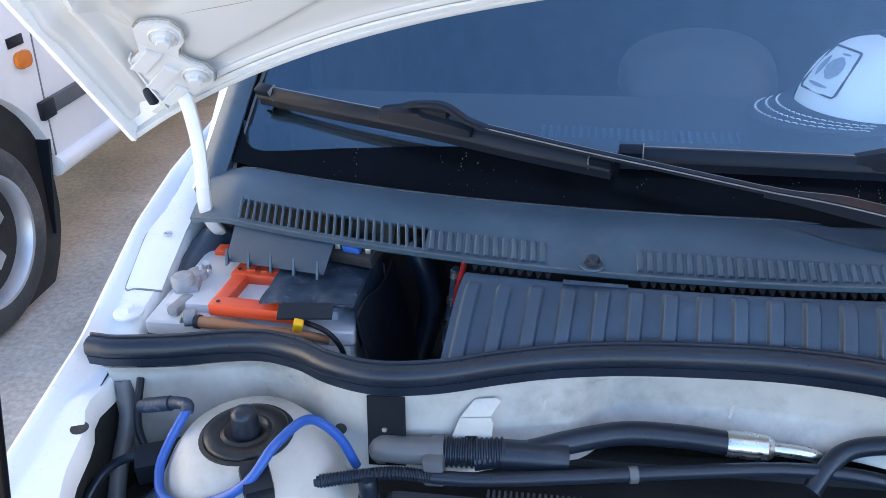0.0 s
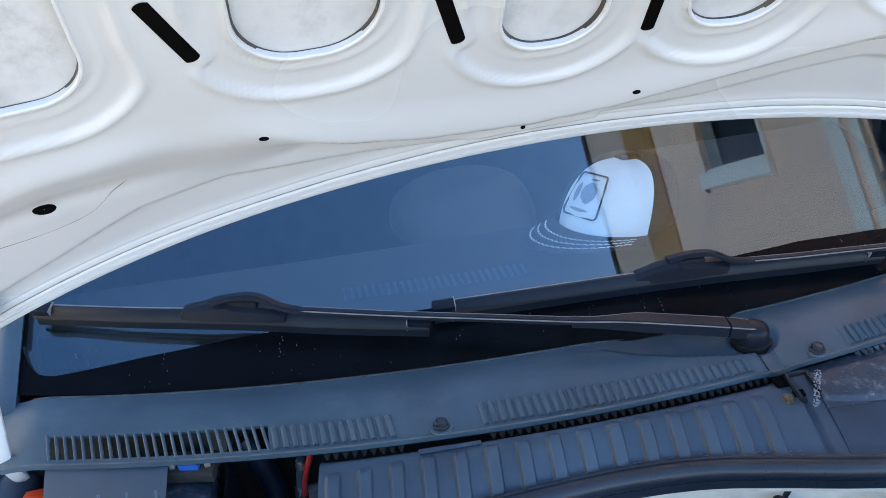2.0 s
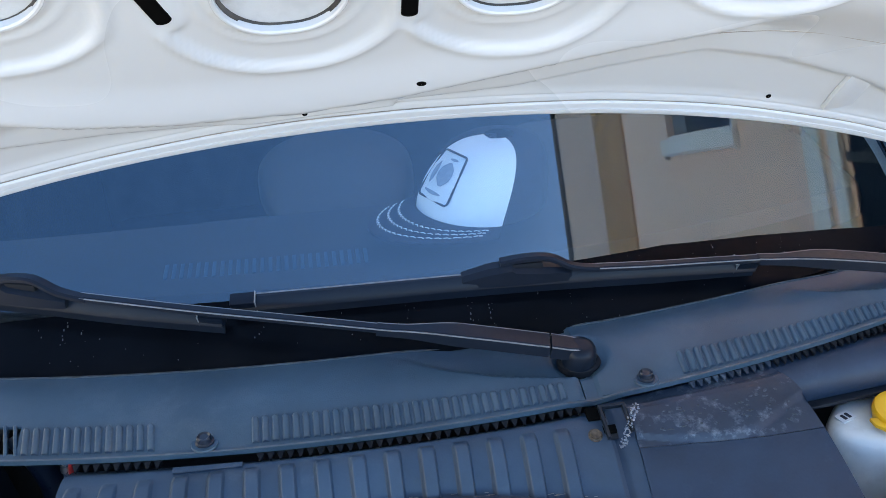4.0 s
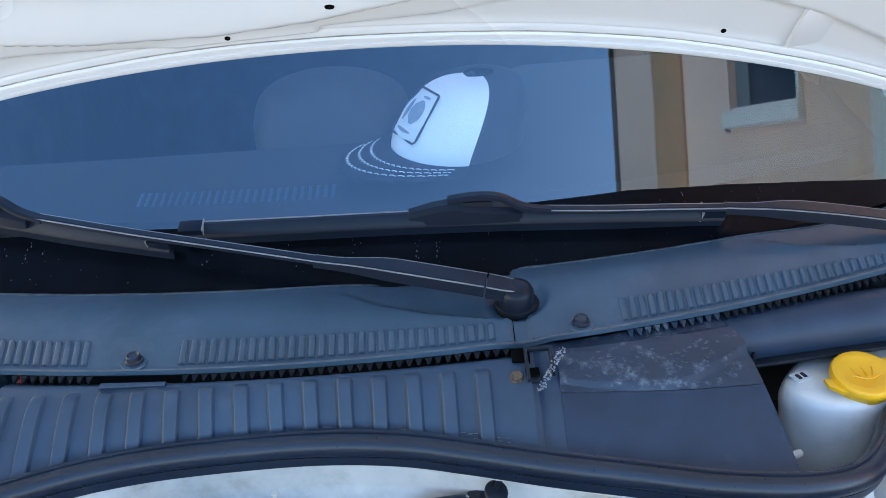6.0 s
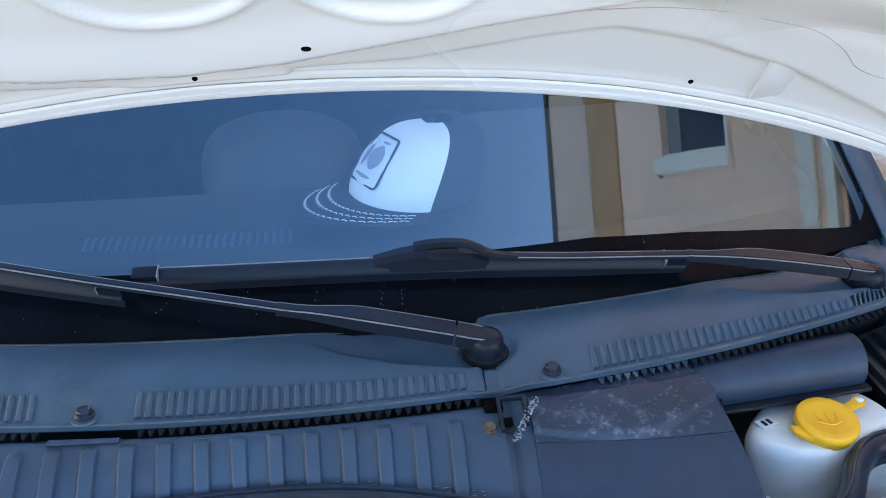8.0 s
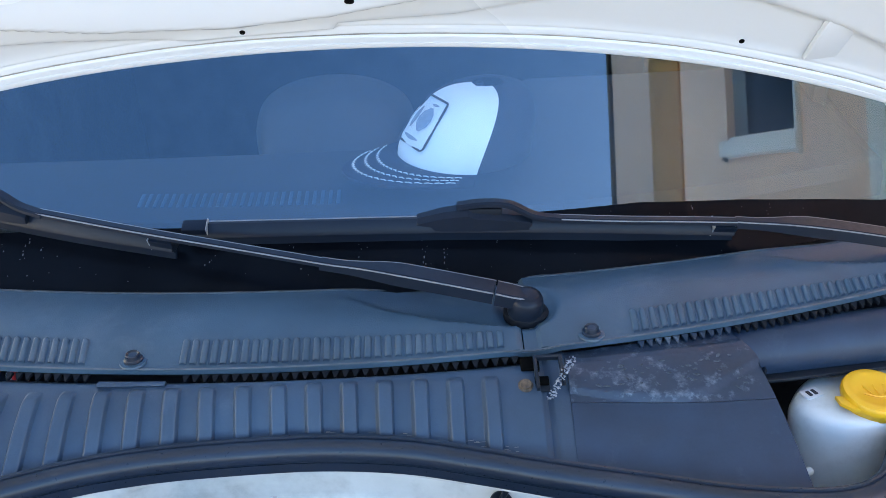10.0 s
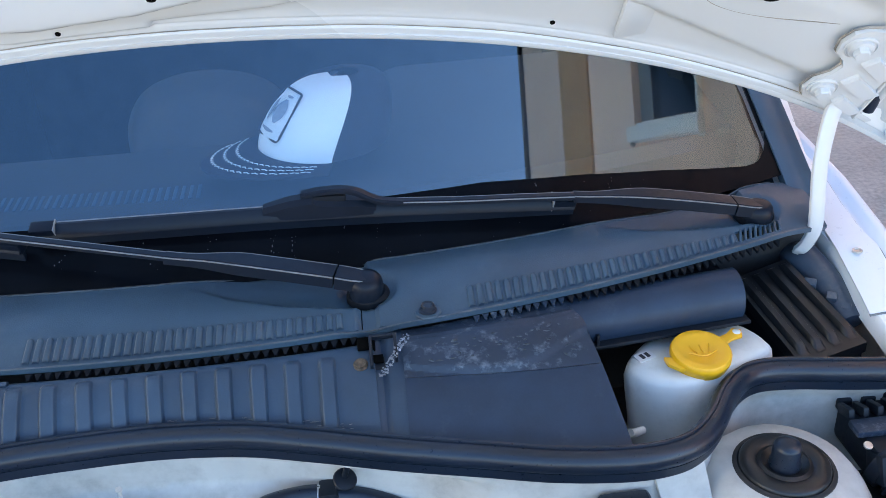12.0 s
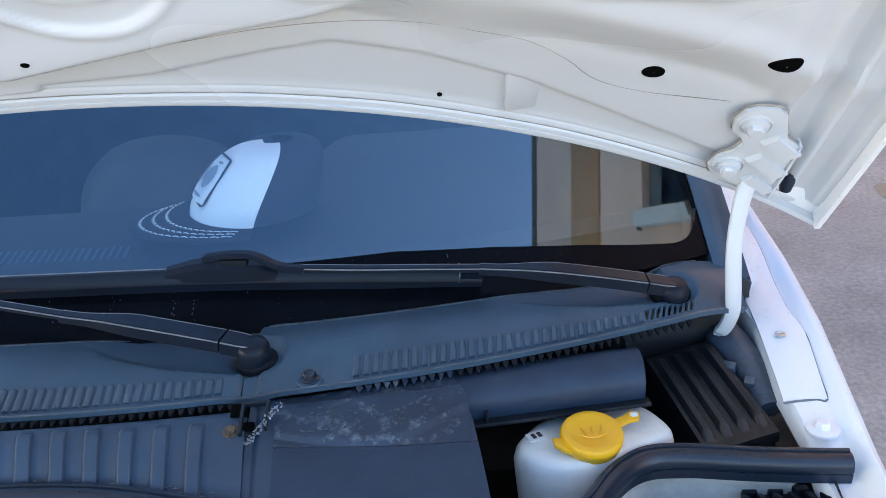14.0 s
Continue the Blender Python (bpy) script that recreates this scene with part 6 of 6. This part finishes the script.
    for i in range(17):
        part("rib", box((-0.288 + 0.0055 * i, 0.757, 0.790), (0.0026, 0.030, 0.016), 0.001, seg=1), GREY, f)
    g = thing("wire_grommet", (0.36, 0.745, 0.87), "black rubber grommet with two green wires", "grommet")
    part("body", box((0.358, 0.730, 0.873), (0.046, 0.020, 0.026), 0.007, seg=3), RUBBER, g)
    for i in (0, 1):
        part("wire", tube([(0.352 + 0.013 * i, 0.722, 0.866), (0.356 + 0.014 * i, 0.712, 0.852), (0.361 + 0.014 * i, 0.715, 0.83), (0.362 + 0.014 * i, 0.72, 0.79)], 0.0022), GREEN, g, "green wire")
    k = thing("rubber_plug", (0.262, 0.765, 0.84), "round black rubber plug", "plug")
    part("body", lathe([(0.015, 0), (0.015, 0.006), (0.011, 0.010), (0.004, 0.011)], (0.262, 0.757, 0.836), (0, -0.5, 0.6), 20), RUBBER, k)
    w = thing("wiring_bundle", (-0.66, 0.76, 0.8), "tangle of black wires beside the tower", "wiring")
    part("pipe", tube([(-0.665, 0.80, 0.875), (-0.66, 0.785, 0.84), (-0.665, 0.76, 0.80), (-0.66, 0.72, 0.76)], 0.009), GREY, w)
    part("wire", tube([(-0.60, 0.735, 0.83), (-0.63, 0.735, 0.835), (-0.66, 0.72, 0.82), (-0.68, 0.68, 0.78)], 0.0045), RUBBER, w)
    part("wire", tube([(-0.585, 0.72, 0.82), (-0.615, 0.70, 0.80), (-0.64, 0.66, 0.76)], 0.007), RUBBER, w)
    part("wire", tube([(-0.645, 0.80, 0.88), (-0.640, 0.77, 0.85), (-0.625, 0.75, 0.83), (-0.60, 0.73, 0.80)], 0.004), BLACKP, w)
    part("connector", box((-0.605, 0.742, 0.826), (0.05, 0.03, 0.028), 0.004, pose(0, 0, 0, 10, 0, 25)), BLACKP, w)


def build_prop_rod():
    r = thing("hood_prop_rod", (-0.478, 0.326, 0.76), "slim black steel hood prop rod standing upright", "prop rod")
    part("rod", tube([(-0.4781, 0.326, 0.80), (-0.4629, 0.396, 1.12), (-0.4478, 0.466, 1.44), (-0.4308, 0.5447, 1.80)], 0.0034, 6), ROD, r)
    part("foot", lathe([(0.010, 0), (0.010, 0.02), (0.006, 0.03)], (-0.4784, 0.3245, 0.785), n=14), RUBBER, r, "rubber foot bush")
    part("mount", box((-0.51, 0.325, 0.76), (0.12, 0.05, 0.05), 0.006), BAYWHITE, r)


# ---- behind the glass ----
def build_dashboard():
    d = thing("dashboard", (0, 1.3, 1.0), "grey grained dashboard top with a raised hood", "dashboard")

    def fn(u, v):
        x = -0.66 + 1.32 * u
        k = smooth(0.10, 0.22, x)
        front, rear = 1.100 + 0.26 * x * x, 1.262 + 0.16 * k + 0.10 * x * x
        corner = smooth(0.60, 0.66, abs(x))
        y = front + 0.04 * corner + (rear - front) * v
        z = 1.010 + 0.13 * (y - front) + 0.012 * k * smooth(0.3, 0.9, v) - 0.03 * corner
        z -= 0.05 * (1 - smooth(0.0, 0.05, v)) * 0.3
        return Vector((x, y, min(z, glass_z(x, y) - 0.016)))
    part("top", slab(70, 24, fn, (0, 0.0, -0.03)), DASH, d)
    part("face", box((0, 1.33, 0.86), (1.30, 0.10, 0.26), 0.03), DARK, d)

    def dome(u, v):
        a = math.pi * u
        k = 1.0 - 0.35 * (1 - v) ** 2
        return Vector((-0.055 + 0.112 * k * math.cos(a), 1.275 + 0.17 * v, 1.004 + 0.072 * k * math.sin(a) ** 0.8 * smooth(-0.25, 0.6, v)))
    part("instrument_hood", slab(28, 14, dome, (0, 0, -0.008)), DASH, d, "rounded instrument hood")
    for i in range(26):
        x = -0.262 + 0.0092 * i
        p = fn((x + 0.66) / 1.32, 0.30)
        part("vent_slot", box(p + Vector((0, 0.006, 0.0005)), (0.0045, 0.030, 0.002), 0.0005, pose(0, 0, 0, 7), seg=1), COWL, d)


def build_cap():
    c = Vector((0.1175, 1.211, 1.043))
    f = Vector((-0.66, -0.75, 0)).normalized()
    g = Vector((0.75, -0.66, 0)).normalized()
    cap = thing("baseball_cap", c, "white-fronted trucker cap with navy peak on the dashboard", "cap")
    R, H = 0.080, 0.071

    def crown(th, ph, off=0.0):
        a = radians(th)
        r = (R + off) * math.cos(radians(ph)) ** 0.50
        lean = -0.046 * math.sin(radians(ph)) ** 1.4
        w = f * (math.cos(a) * r * 1.02 + lean) + g * (math.sin(a) * r)
        return c + w + Vector((0, 0, (H + off) * math.sin(radians(ph)) + 0.004))
    part("front_panel", grid(30, 20, lambda u, v: crown(-52 + (108 - 8 * (1 - v) ** 2) * u, 87 * v)), CLOTH, cap, "white cotton front")
    part("mesh_back", grid(40, 16, lambda u, v: crown(56 - 8 * (1 - v) ** 2 + (252 + 8 * (1 - v) ** 2) * u, 87 * v, -0.001)), NAVY, cap, "navy mesh back")
    part("button", lathe([(0.006, 0), (0.005, 0.003), (0.002, 0.004)], crown(0, 88), n=12), NAVY, cap)

    def brim(u, v):
        th = -95 + 142 * u
        a = radians(th)
        ext = 0.072 * v * max(0.0, math.cos(radians((th + 24) * 1.25))) ** 0.75
        w = f * (math.cos(a) * (R + 0.002)) + g * (math.sin(a) * (R + 0.002)) + (f * math.cos(radians(-24)) + g * math.sin(radians(-24))) * ext
        return c + w + Vector((0, 0, 0.007 - 0.002 * v * v - 0.009 * (abs(th + 24) / 71) ** 2 * (0.3 + v)))
    peak = part("peak", slab(30, 8, brim, (0, 0, -0.003)), NAVY, cap, "navy curved peak")
    for k in (0.36, 0.58, 0.80):
        bm = bmesh.new()
        for i in range(44):
            p = brim(0.20 + 0.74 * i / 43, k)
            q = brim(0.20 + 0.74 * (i + 0.7) / 43, k + (0.025 if i % 2 else -0.025))
            m = frame_at((p + q) / 2 + Vector((0, 0, 0.0012)), q - p, (0, 0, 1))
            b2 = box((0, 0, 0), ((q - p).length * 1.1, 0.0007, 0.0009), 0.0, m)
            merge(b2, bm)
        part("stitching", bm, THREAD, peak, "row of white zigzag stitches")

    # embroidered patch with plain shapes
    def on(a, b, off):
        return crown(-22 + a * 24, 37 + b * 24, off)
    border = bmesh.new()
    loop = [on(a, b, 0.003) for a, b in rounded(1.75, 1.75, 0.16, 4)]
    loop.append(loop[0])
    sweep(loop, [(-0.0011, -0.0008), (0.0011, -0.0008), (0.0011, 0.0008), (-0.0011, 0.0008)], smooth=False, bm=border)
    part("patch_border", border, INK, cap, "dark stitched patch border")
    part("patch", grid(10, 12, lambda u, v: on(-0.86 + 1.72 * u, -0.86 + 1.72 * v, 0.0015)), CLOTH, cap)
    for a, b, w, h in ((0.20, 0.10, 0.80, 0.85), (-0.42, 0.05, 0.30, 0.80), (0.25, 0.66, 0.50, 0.10), (-0.05, -0.60, 1.0, 0.12)):
        part("patch_shape", grid(5, 5, lambda u, v, a=a, b=b, w=w, h=h: on(a + w * (u - 0.5) * math.sqrt(max(0.05, 1 - (2 * v - 1) ** 2)), b + h * (v - 0.5), 0.0028)), PATCHGREY, cap, "plain grey embroidered shape")


# ---- the car parked beside ----
def build_neighbour():
    n = thing("parked_car", (-2.4, 3.2, 0), "white off-road car parked alongside, side strip and mudflap", "car")
    X, WY, WR = -1.87, 2.11, 0.29
    out = [(1.25, 0.45), (1.22, 0.75), (1.30, 0.92), (2.35, 1.02), (5.3, 1.02), (5.45, 0.6), (5.4, 0.32), (4.95, 0.30)]
    out += [(4.55 + 0.40 * math.cos(radians(a)), WR + 0.40 * math.sin(radians(a))) for a in range(0, 181, 15)]
    out += [(4.10, 0.34), (2.52, 0.34)]
    out += [(WY + 0.41 * math.cos(radians(a)), WR + 0.415 * math.sin(radians(a))) for a in range(10, 181, 10)]
    m = Matrix(((0, 0, 1, X - 0.16), (1, 0, 0, 0), (0, 1, 0, 0), (0, 0, 0, 1)))
    part("body_side", plate(out, 0.16, m, 0.012), WHITE, n)
    part("body", box((X - 0.92, 3.75, 0.68), (1.52, 3.3, 0.66), 0.05), WHITE, n)
    part("front_body", box((X - 0.92, 1.90, 0.86), (1.52, 1.2, 0.26), 0.05), WHITE, n)
    part("cabin", box((X - 0.86, 3.95, 1.30), (1.36, 2.5, 0.62), 0.10, seg=3), WHITE, n)
    for y0, y1 in ((2.95, 3.75), (3.82, 4.6)):
        part("window", box((X - 0.185, (y0 + y1) / 2, 1.28), (0.02, y1 - y0, 0.40), 0.006), PANE, n, "dark side window")
    part("sill", tube([(X - 0.012, 2.50, 0.365), (X - 0.012, 3.2, 0.365), (X - 0.012, 4.08, 0.365)], 0.036, 2), WHITE, n, "rounded white sill")
    part("side_strip", box((X + 0.006, 3.32, 0.555), (0.018, 1.56, 0.052), 0.007), GREY, n, "grey rubber side strip")
    part("strip_end", box((X + 0.010, 2.505, 0.553), (0.020, 0.07, 0.058), 0.006), BLACKP, n)
    lamp_at = frame_at((X + 0.001, 2.4535, 0.723), (0, 1, 0), (0, 0, 1))
    part("side_lamp", plate(rounded(0.072, 0.050, 0.022, 6), 0.018, lamp_at, 0.006), AMBER, n, "rounded amber side lamp")
    part("badge", box((X + 0.003, 2.446, 0.779), (0.006, 0.075, 0.030), 0.002), BLACKP, n, "dark plain badge")
    part("door_gap", sweep([(X + 0.001, 2.545, 0.98), (X + 0.001, 2.537, 0.857), (X + 0.001, 2.518, 0.62), (X + 0.001, 2.504, 0.40)], [(-0.002, -0.002), (0.002, -0.002), (0.002, 0.002), (-0.002, 0.002)], 3, up=(1, 0, 0)), SPINE, n, "grey door gap")
    flap = slab(5, 6, lambda u, v: (X - 0.13 + 0.135 * u * (1 - 0.25 * v), 2.490 - 0.035 * v, 0.46 - 0.31 * v), (0, -0.012, 0))
    part("mudflap", flap, BLACKP, n, "black rubber mudflap")
    part("arch_liner", lathe([(0.40, 0.0), (0.41, 0.30)], (X - 0.34, WY, WR + 0.01), (1, 0, 0), 32), DARK, n)
    for wy in (WY, 4.55):
        c = Vector((X - 0.20, wy, WR))
        wh = part("wheel", lathe([(0.186, 0.03), (0.185, 0.19), (0.195, 0.205), (0.215, 0.212), (0.252, 0.208), (0.277, 0.190), (0.290, 0.160), (0.291, 0.04), (0.275, 0.01)], c, (1, 0, 0), 56), TYRE, n, "worn tyre", sharp=40)
        part("rim", lathe([(0.199, 0.06), (0.198, 0.200), (0.197, 0.208), (0.188, 0.206), (0.183, 0.196), (0.176, 0.170), (0.168, 0.10), (0.150, 0.05)], c, (1, 0, 0), 48), RIM, wh, "silver alloy rim")
        part("disc", lathe([(0.165, 0.06), (0.165, 0.07), (0.02, 0.07)], c, (1, 0, 0), 30), DARK, wh)
        for i in range(5):
            a = 2 * math.pi * i / 5 + 0.3
            way = Vector((0, math.cos(a), math.sin(a)))
            sp = sweep([c + Vector((0.150, 0, 0)) + way * 0.03, c + Vector((0.155, 0, 0)) + way * 0.10, c + Vector((0.140, 0, 0)) + way * 0.176], [(-0.030, -0.012), (0.030, -0.012), (0.024, 0.010), (-0.024, 0.010)], 4, up=(1, 0, 0))
            part("spoke", sp, RIM, wh)
        part("hub", lathe([(0.050, 0.13), (0.047, 0.165), (0.03, 0.173), (0.004, 0.174)], c, (1, 0, 0), 24), RIM, wh)


build_battery()
build_battery_cables()
build_battery_pad()
build_battery_shield()
build_well_bits()
build_washer_tank()
build_ribbed_box()
build_relay_stack()
build_hoses()
build_prop_rod()
build_dashboard()
build_cap()
build_neighbour()
